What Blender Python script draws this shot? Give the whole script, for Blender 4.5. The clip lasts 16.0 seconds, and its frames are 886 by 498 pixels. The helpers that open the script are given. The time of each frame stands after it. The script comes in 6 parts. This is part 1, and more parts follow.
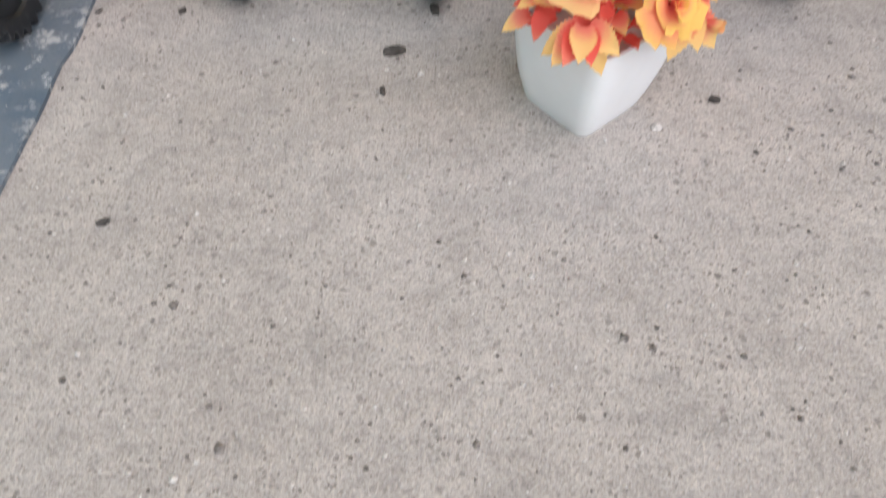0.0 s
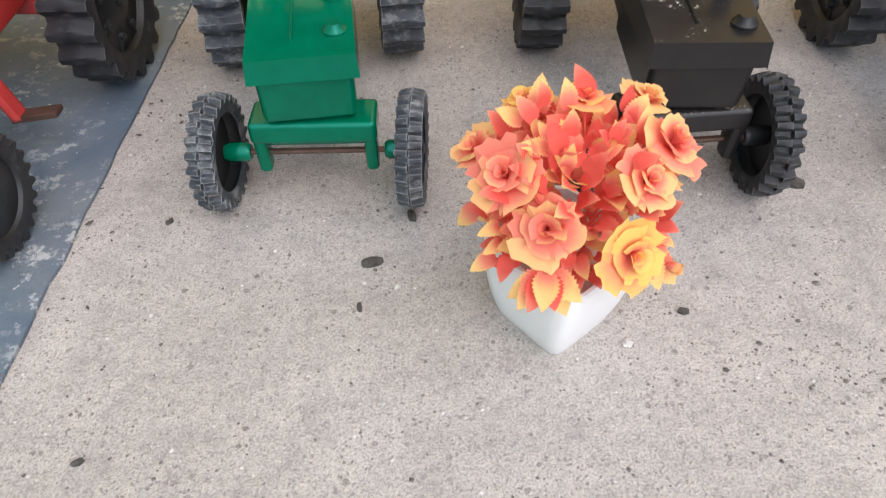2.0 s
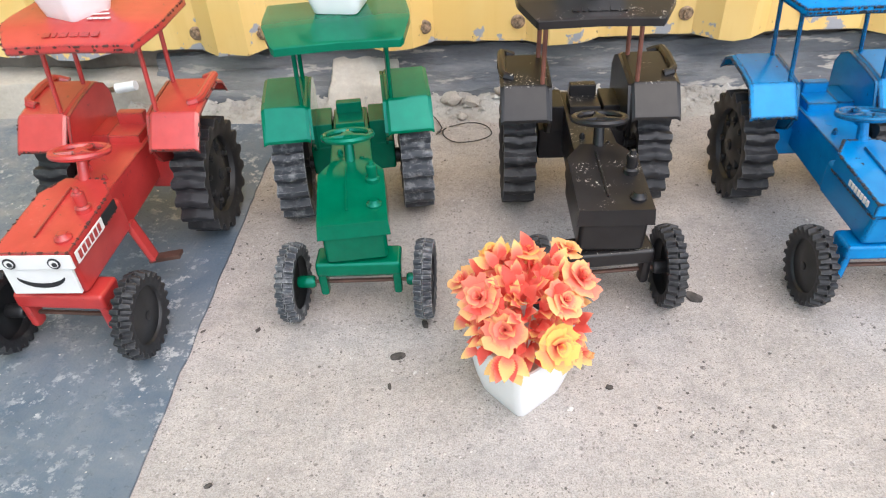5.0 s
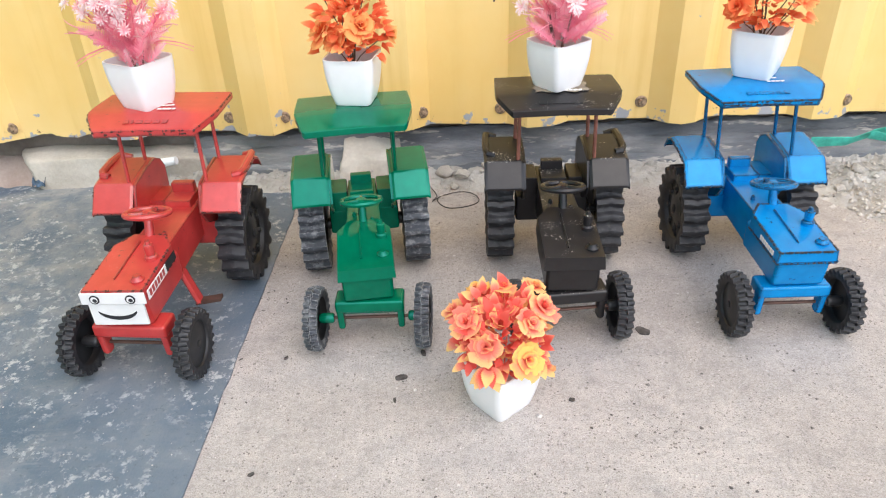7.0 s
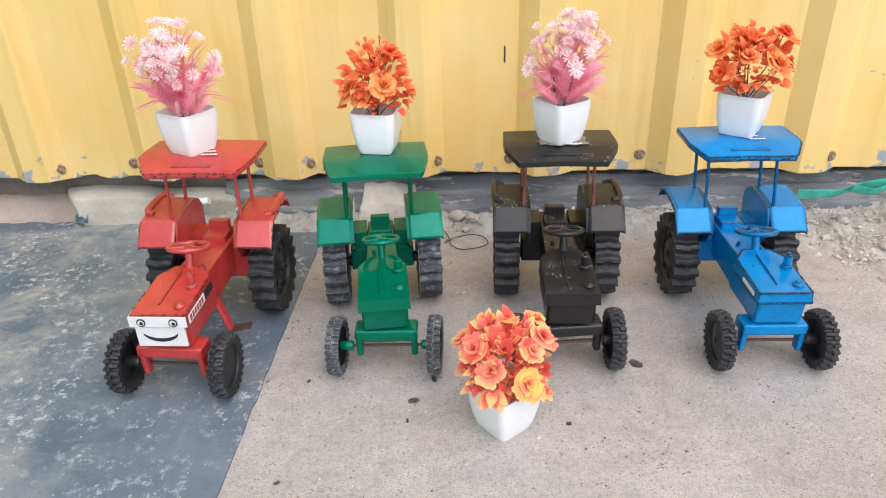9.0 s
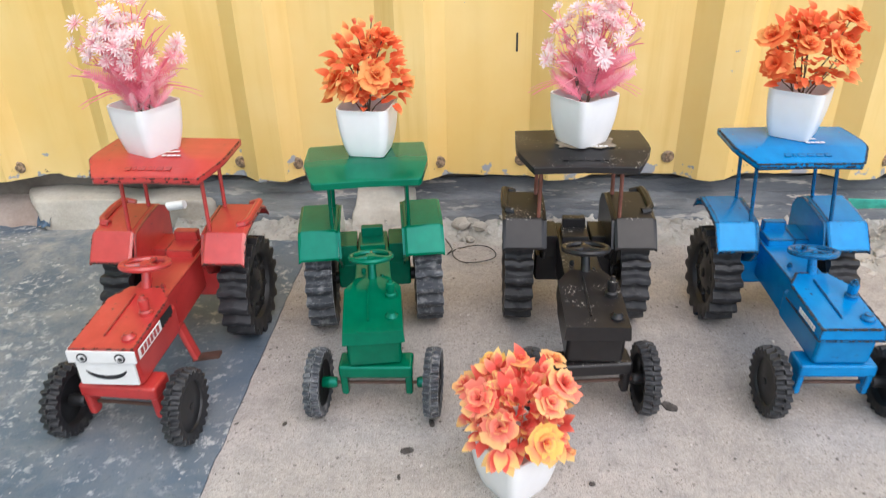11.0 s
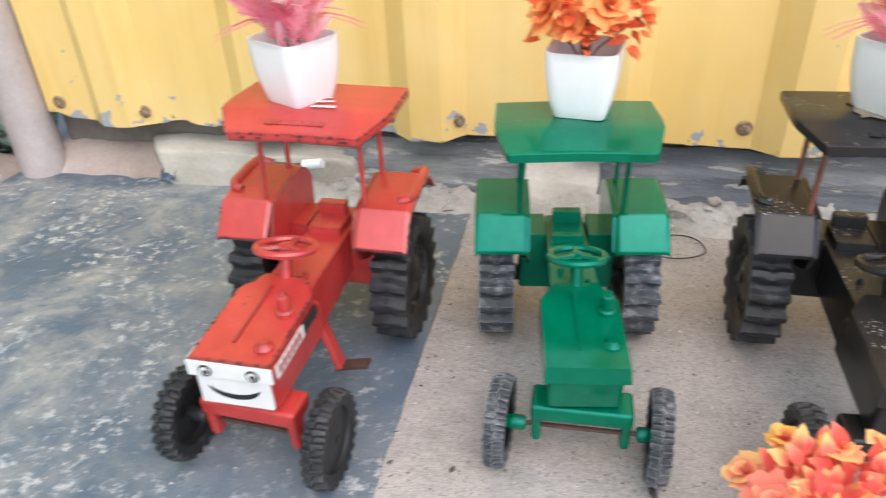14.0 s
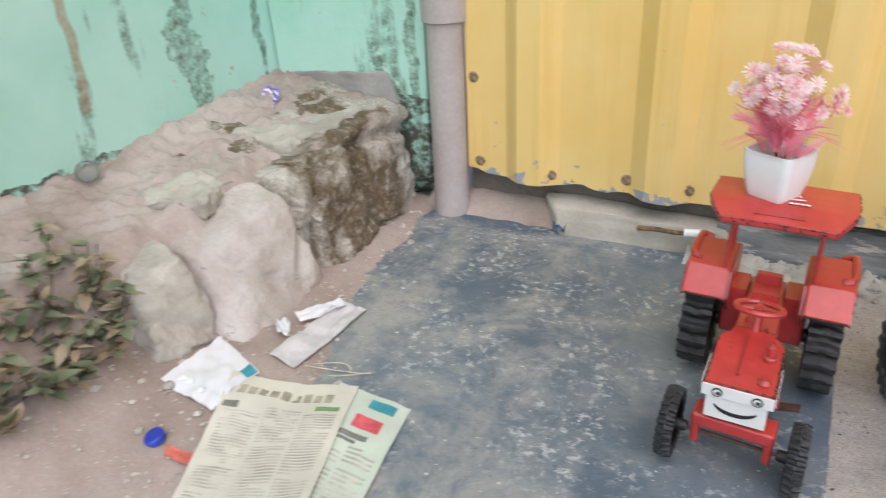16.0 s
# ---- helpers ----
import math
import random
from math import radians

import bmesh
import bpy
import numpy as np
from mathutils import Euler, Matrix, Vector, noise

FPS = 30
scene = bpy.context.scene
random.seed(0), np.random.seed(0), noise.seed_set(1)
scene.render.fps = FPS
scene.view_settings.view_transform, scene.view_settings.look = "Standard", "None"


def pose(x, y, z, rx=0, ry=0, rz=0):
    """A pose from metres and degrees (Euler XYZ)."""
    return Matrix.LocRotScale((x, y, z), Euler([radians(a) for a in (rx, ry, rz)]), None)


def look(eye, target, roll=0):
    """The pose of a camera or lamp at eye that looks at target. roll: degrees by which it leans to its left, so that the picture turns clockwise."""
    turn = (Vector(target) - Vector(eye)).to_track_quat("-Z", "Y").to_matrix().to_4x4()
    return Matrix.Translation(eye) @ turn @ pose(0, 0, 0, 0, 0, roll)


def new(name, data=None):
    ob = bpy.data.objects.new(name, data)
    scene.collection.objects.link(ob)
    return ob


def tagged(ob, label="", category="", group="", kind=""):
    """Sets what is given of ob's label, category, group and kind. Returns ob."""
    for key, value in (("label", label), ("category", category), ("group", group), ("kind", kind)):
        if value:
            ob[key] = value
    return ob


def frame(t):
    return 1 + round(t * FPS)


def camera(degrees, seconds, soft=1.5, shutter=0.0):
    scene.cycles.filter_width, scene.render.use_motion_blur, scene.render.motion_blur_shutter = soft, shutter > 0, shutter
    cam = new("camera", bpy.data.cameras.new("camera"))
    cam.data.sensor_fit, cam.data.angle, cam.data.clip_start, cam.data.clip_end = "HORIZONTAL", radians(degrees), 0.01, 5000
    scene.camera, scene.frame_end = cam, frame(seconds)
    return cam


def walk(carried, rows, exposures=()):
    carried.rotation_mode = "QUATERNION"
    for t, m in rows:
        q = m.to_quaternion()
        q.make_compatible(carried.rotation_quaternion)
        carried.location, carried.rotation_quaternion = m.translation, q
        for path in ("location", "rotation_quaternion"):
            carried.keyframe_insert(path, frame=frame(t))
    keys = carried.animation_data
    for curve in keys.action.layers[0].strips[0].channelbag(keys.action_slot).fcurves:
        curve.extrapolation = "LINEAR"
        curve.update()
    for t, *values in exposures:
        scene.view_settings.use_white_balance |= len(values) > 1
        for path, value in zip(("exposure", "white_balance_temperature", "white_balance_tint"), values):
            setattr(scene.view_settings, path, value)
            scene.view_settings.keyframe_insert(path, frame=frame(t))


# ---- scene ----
cam = camera(64.1, 16.0, soft=1.1, shutter=0.4)
PATH = [
    (0, (0.059, 0.032, 0.348), (0.047, 1.203, -1.274), 0.1),
    (0.5, (0.066, 0.057, 0.384), (0.053, 1.349, -1.143), -0.7),
    (1, (0.065, 0.07, 0.394), (0.055, 1.401, -1.098), -0.6),
    (1.5, (0.07, 0.081, 0.396), (0.054, 1.423, -1.087), -1.0),
    (2, (0.078, 0.095, 0.411), (0.06, 1.465, -1.046), -1.0),
    (2.5, (0.085, 0.091, 0.438), (0.069, 1.487, -0.994), -1.3),
    (3, (0.082, 0.067, 0.475), (0.036, 1.512, -0.906), -2.1),
    (3.5, (0.085, 0.034, 0.514), (0.03, 1.5, -0.845), -2.4),
    (4, (0.089, -0.006, 0.54), (0.03, 1.503, -0.771), -2.3),
    (4.2, (0.101, -0.021, 0.552), (0.028, 1.5, -0.745), -2.8),
    (6.3, (0.098, -0.219, 0.642), (0.035, 1.452, -0.455), -2.9),
    (6.5, (0.102, -0.233, 0.653), (0.035, 1.444, -0.434), -2.9),
    (7, (0.106, -0.28, 0.676), (0.055, 1.418, -0.38), -2.4),
    (7.5, (0.108, -0.318, 0.695), (0.056, 1.403, -0.323), -2.0),
    (8, (0.1, -0.357, 0.714), (0.039, 1.385, -0.266), -2.2),
    (8.5, (0.101, -0.378, 0.727), (0.031, 1.383, -0.219), -2.1),
    (8.7, (0.107, -0.381, 0.725), (0.034, 1.382, -0.216), -1.9),
    (10.8, (0.11, -0.244, 0.668), (0.007, 1.501, -0.304), -1.7),
    (11, (0.107, -0.209, 0.67), (0.013, 1.543, -0.29), -1.4),
    (11.5, (0.109, -0.126, 0.651), (-0.013, 1.642, -0.276), -1.3),
    (12, (0.111, -0.053, 0.633), (-0.024, 1.688, -0.342), -1.7),
    (12.5, (0.109, -0.004, 0.609), (-0.031, 1.713, -0.408), -1.4),
    (13, (0.095, 0.038, 0.591), (-0.074, 1.744, -0.438), -1.7),
    (13.5, (0.034, 0.05, 0.575), (-0.222, 1.736, -0.469), -2.6),
    (14, (-0.042, 0.025, 0.584), (-0.418, 1.68, -0.475), -2.6),
    (14.5, (-0.15, -0.038, 0.618), (-0.687, 1.585, -0.419), -2.9),
    (15, (-0.205, -0.099, 0.649), (-0.84, 1.541, -0.303), -2.3),
    (15.5, (-0.256, -0.201, 0.688), (-1.003, 1.401, -0.247), -2.9),
    (16, (-0.331, -0.315, 0.746), (-1.19, 1.233, -0.185), -3.1),
]

EXPOSURES = [(0, -0.06), (0.8, 0.08), (1.5, 0.18), (2.5, 0.33), (4, 0.48), (6.5, 0.45), (8.5, 0.25), (11, 0.22), (11.6, 0.12), (12.5, 0.14), (13, 0.2), (13.4, 0.13), (14, 0.42), (14.5, 0.34), (15, 0.05), (16, -0.06)]
walk(cam, [(t, look(eye, target, roll)) for t, eye, target, roll in PATH], EXPOSURES)

# ---- light: a bright overcast day, open in front of the wall ----
SUN_UP, SUN_FROM = 55.0, 150.0
world = bpy.data.worlds.new("overcast")
scene.world = world
world.use_nodes = True
wn = world.node_tree.nodes
sky = wn.new("ShaderNodeTexSky")
sky.sky_type = "NISHITA"
sky.sun_disc = False
sky.sun_elevation = radians(SUN_UP)
sky.sun_rotation = radians(SUN_FROM)
sky.air_density, sky.dust_density, sky.ozone_density = 1.0, 2.0, 1.0
wn["Background"].inputs["Strength"].default_value = 0.19
world.node_tree.links.new(sky.outputs["Color"], wn["Background"].inputs["Color"])
sun = new("sun", bpy.data.lights.new("sun", "SUN"))
sun.data.energy = 2.0
sun.data.angle = radians(95)
sun.data.color = (0.98, 0.98, 1.0)
az = radians(SUN_FROM)
sun.matrix_world = look((math.sin(az) * 5, math.cos(az) * 5, 5 * math.tan(radians(SUN_UP))), (0, 0, 0))

# ---- materials ----
def material(name, rough=0.6, metal=0.0, spec=0.5):
    m = bpy.data.materials.new(name)
    m.use_nodes = True
    b = m.node_tree.nodes["Principled BSDF"]
    b.inputs["Roughness"].default_value = rough
    b.inputs["Metallic"].default_value = metal
    b.inputs["Specular IOR Level"].default_value = spec
    return m, m.node_tree.nodes, m.node_tree.links, b


def coords(nodes, links, stretch=(1, 1, 1), space="Object"):
    t = nodes.new("ShaderNodeTexCoord")
    mp = nodes.new("ShaderNodeMapping")
    mp.inputs["Scale"].default_value = stretch
    links.new(t.outputs[space], mp.inputs["Vector"])
    return mp.outputs["Vector"]


def noise_of(nodes, links, vec, scale, detail=4, rough=0.55):
    n = nodes.new("ShaderNodeTexNoise")
    n.inputs["Scale"].default_value = scale
    n.inputs["Detail"].default_value = detail
    n.inputs["Roughness"].default_value = rough
    links.new(vec, n.inputs["Vector"])
    return n.outputs["Fac"]


def ramp(nodes, links, fac, stops):
    r = nodes.new("ShaderNodeValToRGB")
    els = r.color_ramp.elements
    while len(els) < len(stops):
        els.new(0.5)
    for e, (p, c) in zip(els, stops):
        e.position = p
        e.color = (*c, 1) if len(c) == 3 else c
    links.new(fac, r.inputs["Fac"])
    return r.outputs["Color"]


def grey(nodes, links, fac, lo, hi):
    return ramp(nodes, links, fac, [(lo, (0, 0, 0)), (hi, (1, 1, 1))])


def blend(nodes, links, fac, a, b, mode="MIX"):
    x = nodes.new("ShaderNodeMix")
    x.data_type = "RGBA"
    x.blend_type = mode
    for sock, v in ((x.inputs[0], fac), (x.inputs[6], a), (x.inputs[7], b)):
        if isinstance(v, tuple):
            sock.default_value = (*v, 1)
        elif isinstance(v, (int, float)):
            sock.default_value = v
        else:
            links.new(v, sock)
    return x.outputs[2]


def math_of(nodes, links, op, a, b=0.0):
    x = nodes.new("ShaderNodeMath")
    x.operation = op
    for sock, v in ((x.inputs[0], a), (x.inputs[1], b)):
        if isinstance(v, (int, float)):
            sock.default_value = v
        else:
            links.new(v, sock)
    return x.outputs[0]


def bump(nodes, links, bsdf, height, strength=0.3, distance=0.002):
    b = nodes.new("ShaderNodeBump")
    b.inputs["Strength"].default_value = strength
    b.inputs["Distance"].default_value = distance
    links.new(height, b.inputs["Height"])
    links.new(b.outputs["Normal"], bsdf.inputs["Normal"])


def edge_mask(nodes, links, radius=0.003):
    """1 along sharp edges, 0 on flats."""
    bv = nodes.new("ShaderNodeBevel")
    bv.samples = 4
    bv.inputs["Radius"].default_value = radius
    geo = nodes.new("ShaderNodeNewGeometry")
    d = nodes.new("ShaderNodeVectorMath")
    d.operation = "DOT_PRODUCT"
    links.new(bv.outputs["Normal"], d.inputs[0])
    links.new(geo.outputs["Normal"], d.inputs[1])
    return math_of(nodes, links, "SUBTRACT", 1.0, d.outputs["Value"])


def grime_material(name, dark, mid, light, scale, rough, fine=160, bumpy=0.4, depth=0.003, spots=None, space="Object", stretch=(1, 1, 1)):
    """Mineral surface: broad clouds, fine grain, optional dark spots."""
    m, n, l, b = material(name, rough)
    v = coords(n, l, stretch, space)
    big = noise_of(n, l, v, scale, 5)
    col = ramp(n, l, big, [(0.3, dark), (0.5, mid), (0.7, light)])
    small = noise_of(n, l, v, fine, 3, 0.7)
    col = blend(n, l, 0.55, col, ramp(n, l, small, [(0.3, (0.45, 0.43, 0.41)), (0.5, (0.5, 0.5, 0.5)), (0.72, (0.60, 0.59, 0.57))]), "OVERLAY")
    if spots:
        amount, colour, sc = spots
        col = blend(n, l, grey(n, l, noise_of(n, l, v, sc, 4, 0.7), 1 - amount, 1 - amount + 0.06), col, colour)
    l.new(col, b.inputs["Base Color"])
    h = math_of(n, l, "ADD", math_of(n, l, "MULTIPLY", small, 0.6), noise_of(n, l, v, fine / 5, 4))
    bump(n, l, b, h, bumpy, depth)
    return m


def specks(n, l, v, scale, share, reach):
    """Scattered single grains: 1 inside a random share of small cells."""
    vor = n.new("ShaderNodeTexVoronoi")
    vor.inputs["Scale"].default_value = scale
    l.new(v, vor.inputs["Vector"])
    sep = n.new("ShaderNodeSeparateColor")
    l.new(vor.outputs["Color"], sep.inputs[0])
    pick = math_of(n, l, "GREATER_THAN", sep.outputs["Red"], 1 - share)
    size = math_of(n, l, "MULTIPLY", sep.outputs["Green"], reach)
    return math_of(n, l, "MULTIPLY", pick, math_of(n, l, "LESS_THAN", vor.outputs["Distance"], math_of(n, l, "ADD", size, reach * 0.4)))


def concrete_floor():
    m, n, l, b = material("sandy_concrete", 0.9, spec=0.25)
    v = coords(n, l)
    warp = n.new("ShaderNodeTexNoise")
    warp.inputs["Scale"].default_value = 300
    l.new(v, warp.inputs["Vector"])
    add = n.new("ShaderNodeVectorMath")
    add.operation = "MULTIPLY_ADD"
    add.inputs[1].default_value = (0.004, 0.004, 0)
    l.new(warp.outputs["Color"], add.inputs[0])
    l.new(v, add.inputs[2])
    w = add.outputs["Vector"]
    big = noise_of(n, l, v, 2.6, 5, 0.6)
    col = ramp(n, l, big, [(0.28, (0.375, 0.336, 0.306)), (0.5, (0.445, 0.405, 0.374)), (0.72, (0.505, 0.464, 0.430))])
    smear = noise_of(n, l, coords(n, l, (1.3, 3.0, 1)), 6.0, 5, 0.65)
    col = blend(n, l, math_of(n, l, "MULTIPLY", grey(n, l, smear, 0.52, 0.75), 0.45), col, (0.26, 0.245, 0.235))
    blotch = noise_of(n, l, v, 26, 5, 0.7)
    col = blend(n, l, 0.6, col, ramp(n, l, blotch, [(0.3, (0.36, 0.36, 0.36)), (0.5, (0.5, 0.5, 0.5)), (0.7, (0.58, 0.575, 0.565))]), "OVERLAY")
    grain = noise_of(n, l, v, 520, 2, 0.8)
    col = blend(n, l, 0.7, col, ramp(n, l, grain, [(0.30, (0.25, 0.245, 0.24)), (0.5, (0.5, 0.5, 0.5)), (0.72, (0.70, 0.695, 0.68))]), "OVERLAY")
    coarse = noise_of(n, l, v, 150, 4, 0.75)
    col = blend(n, l, 0.32, col, ramp(n, l, coarse, [(0.34, (0.26, 0.255, 0.25)), (0.5, (0.5, 0.5, 0.5)), (0.68, (0.68, 0.675, 0.66))]), "OVERLAY")
    heavy = math_of(n, l, "ADD", math_of(n, l, "MULTIPLY", grey(n, l, blotch, 0.42, 0.62), 0.8), 0.2)
    dark = math_of(n, l, "MULTIPLY", math_of(n, l, "MAXIMUM", specks(n, l, w, 430, 0.20, 0.44), specks(n, l, w, 190, 0.075, 0.34)), heavy)
    pale = specks(n, l, w, 500, 0.10, 0.36)
    col = blend(n, l, math_of(n, l, "MULTIPLY", dark, 0.70), col, (0.13, 0.115, 0.10))
    col = blend(n, l, math_of(n, l, "MULTIPLY", pale, 0.5), col, (0.58, 0.555, 0.525))
    l.new(col, b.inputs["Base Color"])
    h = math_of(n, l, "ADD", math_of(n, l, "MULTIPLY", grain, 0.35), math_of(n, l, "ADD", math_of(n, l, "MULTIPLY", blotch, 0.8), math_of(n, l, "SUBTRACT", math_of(n, l, "MULTIPLY", pale, 0.6), math_of(n, l, "MULTIPLY", dark, 0.7))))
    bump(n, l, b, math_of(n, l, "ADD", h, math_of(n, l, "MULTIPLY", coarse, 0.7)), 0.8, 0.0026)
    return m


def slate_floor():
    """Blue-grey cement skin with scuffs, thin scratches and veils of blown dust."""
    m, n, l, b = material("blue_grey_cement_skin", 0.58, spec=0.4)
    v = coords(n, l)
    warp = n.new("ShaderNodeTexNoise")
    warp.inputs["Scale"].default_value = 5.0
    warp.inputs["Detail"].default_value = 4
    l.new(v, warp.inputs["Vector"])
    add = n.new("ShaderNodeVectorMath")
    add.operation = "MULTIPLY_ADD"
    add.inputs[1].default_value = (0.16, 0.16, 0)
    l.new(warp.outputs["Color"], add.inputs[0])
    l.new(v, add.inputs[2])
    w = add.outputs["Vector"]
    sep = n.new("ShaderNodeSeparateXYZ")
    l.new(v, sep.inputs[0])
    far = n.new("ShaderNodeMapRange")
    far.inputs["From Min"].default_value, far.inputs["From Max"].default_value = -0.36, -0.74
    l.new(sep.outputs["X"], far.inputs["Value"])
    big = noise_of(n, l, w, 3.0, 5, 0.6)
    col = ramp(n, l, big, [(0.3, (0.075, 0.108, 0.148)), (0.5, (0.112, 0.146, 0.186)), (0.7, (0.175, 0.205, 0.235))])
    # veils of sandy dust, thicker away from the tractors
    veil = grey(n, l, noise_of(n, l, w, 4.6, 8, 0.74), 0.44, 0.60)
    amount = math_of(n, l, "ADD", math_of(n, l, "MULTIPLY", far.outputs["Result"], 0.62), 0.26)
    col = blend(n, l, math_of(n, l, "MULTIPLY", veil, amount), col, (0.365, 0.352, 0.322))
    # long thin scratches in two directions
    for turn, sc in ((38, 1.0), (-20, 1.5)):
        t = n.new("ShaderNodeTexCoord")
        mp = n.new("ShaderNodeMapping")
        mp.inputs["Rotation"].default_value = (0, 0, radians(turn))
        mp.inputs["Scale"].default_value = (9 * sc, 95 * sc, 1)
        l.new(t.outputs["Object"], mp.inputs["Vector"])
        line = grey(n, l, noise_of(n, l, mp.outputs["Vector"], 1.0, 5, 0.65), 0.58, 0.72)
        here = grey(n, l, noise_of(n, l, v, 6.0 * sc, 3), 0.48, 0.60)
        col = blend(n, l, math_of(n, l, "MULTIPLY", math_of(n, l, "MULTIPLY", line, here), 0.14), col, (0.43, 0.43, 0.425))
    # chipped pale flecks in clusters, dark pits between them
    scuff = noise_of(n, l, v, 58, 7, 0.76)
    where = grey(n, l, noise_of(n, l, v, 7.5, 4, 0.6), 0.44, 0.58)
    col = blend(n, l, math_of(n, l, "MULTIPLY", math_of(n, l, "MULTIPLY", grey(n, l, scuff, 0.535, 0.60), where), 0.85), col, (0.50, 0.50, 0.495))
    pits = grey(n, l, noise_of(n, l, v, 120, 4, 0.75), 0.60, 0.66)
    col = blend(n, l, math_of(n, l, "MULTIPLY", pits, 0.5), col, (0.075, 0.088, 0.105))
    l.new(col, b.inputs["Base Color"])
    l.new(ramp(n, l, veil, [(0.0, (0.48, 0.48, 0.48)), (1.0, (0.85, 0.85, 0.85))]), b.inputs["Roughness"])
    bump(n, l, b, math_of(n, l, "ADD", scuff, math_of(n, l, "MULTIPLY", noise_of(n, l, v, 210, 3), 0.6)), 0.5, 0.0025)
    return m


def paint(name, base, worn, chip, rough, dust=0.0, chips=0.5, edge=0.0, spec=0.34, sheen=(1, 1, 1)):
    """Brushed-on enamel; chip: colour underneath, edge: how far the edges are chipped."""
    m, n, l, b = material(name, rough, spec=spec)
    b.inputs["Specular Tint"].default_value = (*sheen, 1)
    v = coords(n, l)
    col = blend(n, l, grey(n, l, noise_of(n, l, v, 28, 4), 0.35, 0.7), base, worn)
    streak = noise_of(n, l, coords(n, l, (60, 9, 60)), 1.0, 3)
    col = blend(n, l, 0.25, col, ramp(n, l, streak, [(0.3, (0.38, 0.38, 0.38)), (0.7, (0.62, 0.62, 0.62))]), "OVERLAY")
    if chips > 0:
        f = grey(n, l, noise_of(n, l, v, 95, 5, 0.7), 0.74 - 0.1 * chips, 0.76 - 0.1 * chips)
        if edge > 0:
            e = math_of(n, l, "MULTIPLY", edge_mask(n, l, 0.0055), 14 * edge)
            e = math_of(n, l, "GREATER_THAN", math_of(n, l, "MULTIPLY", e, noise_of(n, l, v, 130, 4, 0.7)), 0.26)
            f = math_of(n, l, "MAXIMUM", f, e)
        col = blend(n, l, f, col, chip)
    if dust > 0:
        d = math_of(n, l, "MULTIPLY", grey(n, l, noise_of(n, l, v, 260, 2, 0.8), 0.590, 0.65), grey(n, l, noise_of(n, l, v, 26, 3), 0.53, 0.62))
        geo = n.new("ShaderNodeNewGeometry")
        sep = n.new("ShaderNodeSeparateXYZ")
        l.new(geo.outputs["Normal"], sep.inputs[0])
        d = math_of(n, l, "MULTIPLY", d, math_of(n, l, "GREATER_THAN", sep.outputs["Z"], 0.7))
        col = blend(n, l, math_of(n, l, "MULTIPLY", d, dust), col, (0.62, 0.58, 0.52))
    l.new(col, b.inputs["Base Color"])
    bump(n, l, b, math_of(n, l, "ADD", math_of(n, l, "MULTIPLY", streak, 0.5), noise_of(n, l, v, 45, 3)), 0.08, 0.001)
    return m


def rubber(name, base, dust_colour, amount):
    m, n, l, b = material(name, 0.55, spec=0.45)
    v = coords(n, l)
    col = blend(n, l, math_of(n, l, "MULTIPLY", grey(n, l, noise_of(n, l, v, 55, 5, 0.7), 0.62 - 0.25 * amount, 0.82 - 0.2 * amount), amount + 0.1), base, dust_colour)
    worn = math_of(n, l, "MULTIPLY", math_of(n, l, "MULTIPLY", edge_mask(n, l, 0.0022), 9 * amount), noise_of(n, l, v, 120, 3, 0.7))
    col = blend(n, l, math_of(n, l, "MINIMUM", worn, 0.85), col, dust_colour)
    l.new(col, b.inputs["Base Color"])
    bump(n, l, b, noise_of(n, l, v, 180, 3), 0.2, 0.001)
    return m


def plain(name, colour, rough=0.6, metal=0.0, vary=0.25, scale=40):
    m, n, l, b = material(name, rough, metal)
    v = coords(n, l)
    c2 = tuple(min(1.0, c * (1 + vary)) for c in colour)
    c1 = tuple(c * (1 - vary) for c in colour)
    l.new(blend(n, l, grey(n, l, noise_of(n, l, v, scale, 4), 0.35, 0.65), c1, c2), b.inputs["Base Color"])
    bump(n, l, b, noise_of(n, l, v, scale * 4, 3), 0.12, 0.001)
    return m


def petal_material(name, base, middle, tip, at=(0.15, 0.6, 0.95), glow=0.25, spread=0.25):
    """Dyed cloth petal: colour runs from the base to the tip along v."""
    m, n, l, b = material(name, 0.75, spec=0.2)
    uv = n.new("ShaderNodeUVMap")
    sep = n.new("ShaderNodeSeparateXYZ")
    l.new(uv.outputs["UV"], sep.inputs[0])
    info = n.new("ShaderNodeObjectInfo")
    geo = n.new("ShaderNodeNewGeometry")
    v = coords(n, l)
    f = math_of(n, l, "ADD", sep.outputs["Y"], math_of(n, l, "MULTIPLY", math_of(n, l, "SUBTRACT", info.outputs["Random"], 0.5), spread * 1.6))
    f = math_of(n, l, "ADD", f, math_of(n, l, "MULTIPLY", math_of(n, l, "SUBTRACT", geo.outputs["Random Per Island"], 0.5), spread))
    f = math_of(n, l, "ADD", f, math_of(n, l, "MULTIPLY", math_of(n, l, "SUBTRACT", noise_of(n, l, v, 120, 3), 0.5), 0.5))
    col = ramp(n, l, f, [(at[0], base), (at[1], middle), (at[2], tip)])
    l.new(col, b.inputs["Base Color"])
    tr = n.new("ShaderNodeBsdfTranslucent")
    l.new(col, tr.inputs["Color"])
    mix = n.new("ShaderNodeMixShader")
    mix.inputs[0].default_value = glow
    l.new(b.outputs[0], mix.inputs[1])
    l.new(tr.outputs[0], mix.inputs[2])
    l.new(mix.outputs[0], n["Material Output"].inputs["Surface"])
    return m


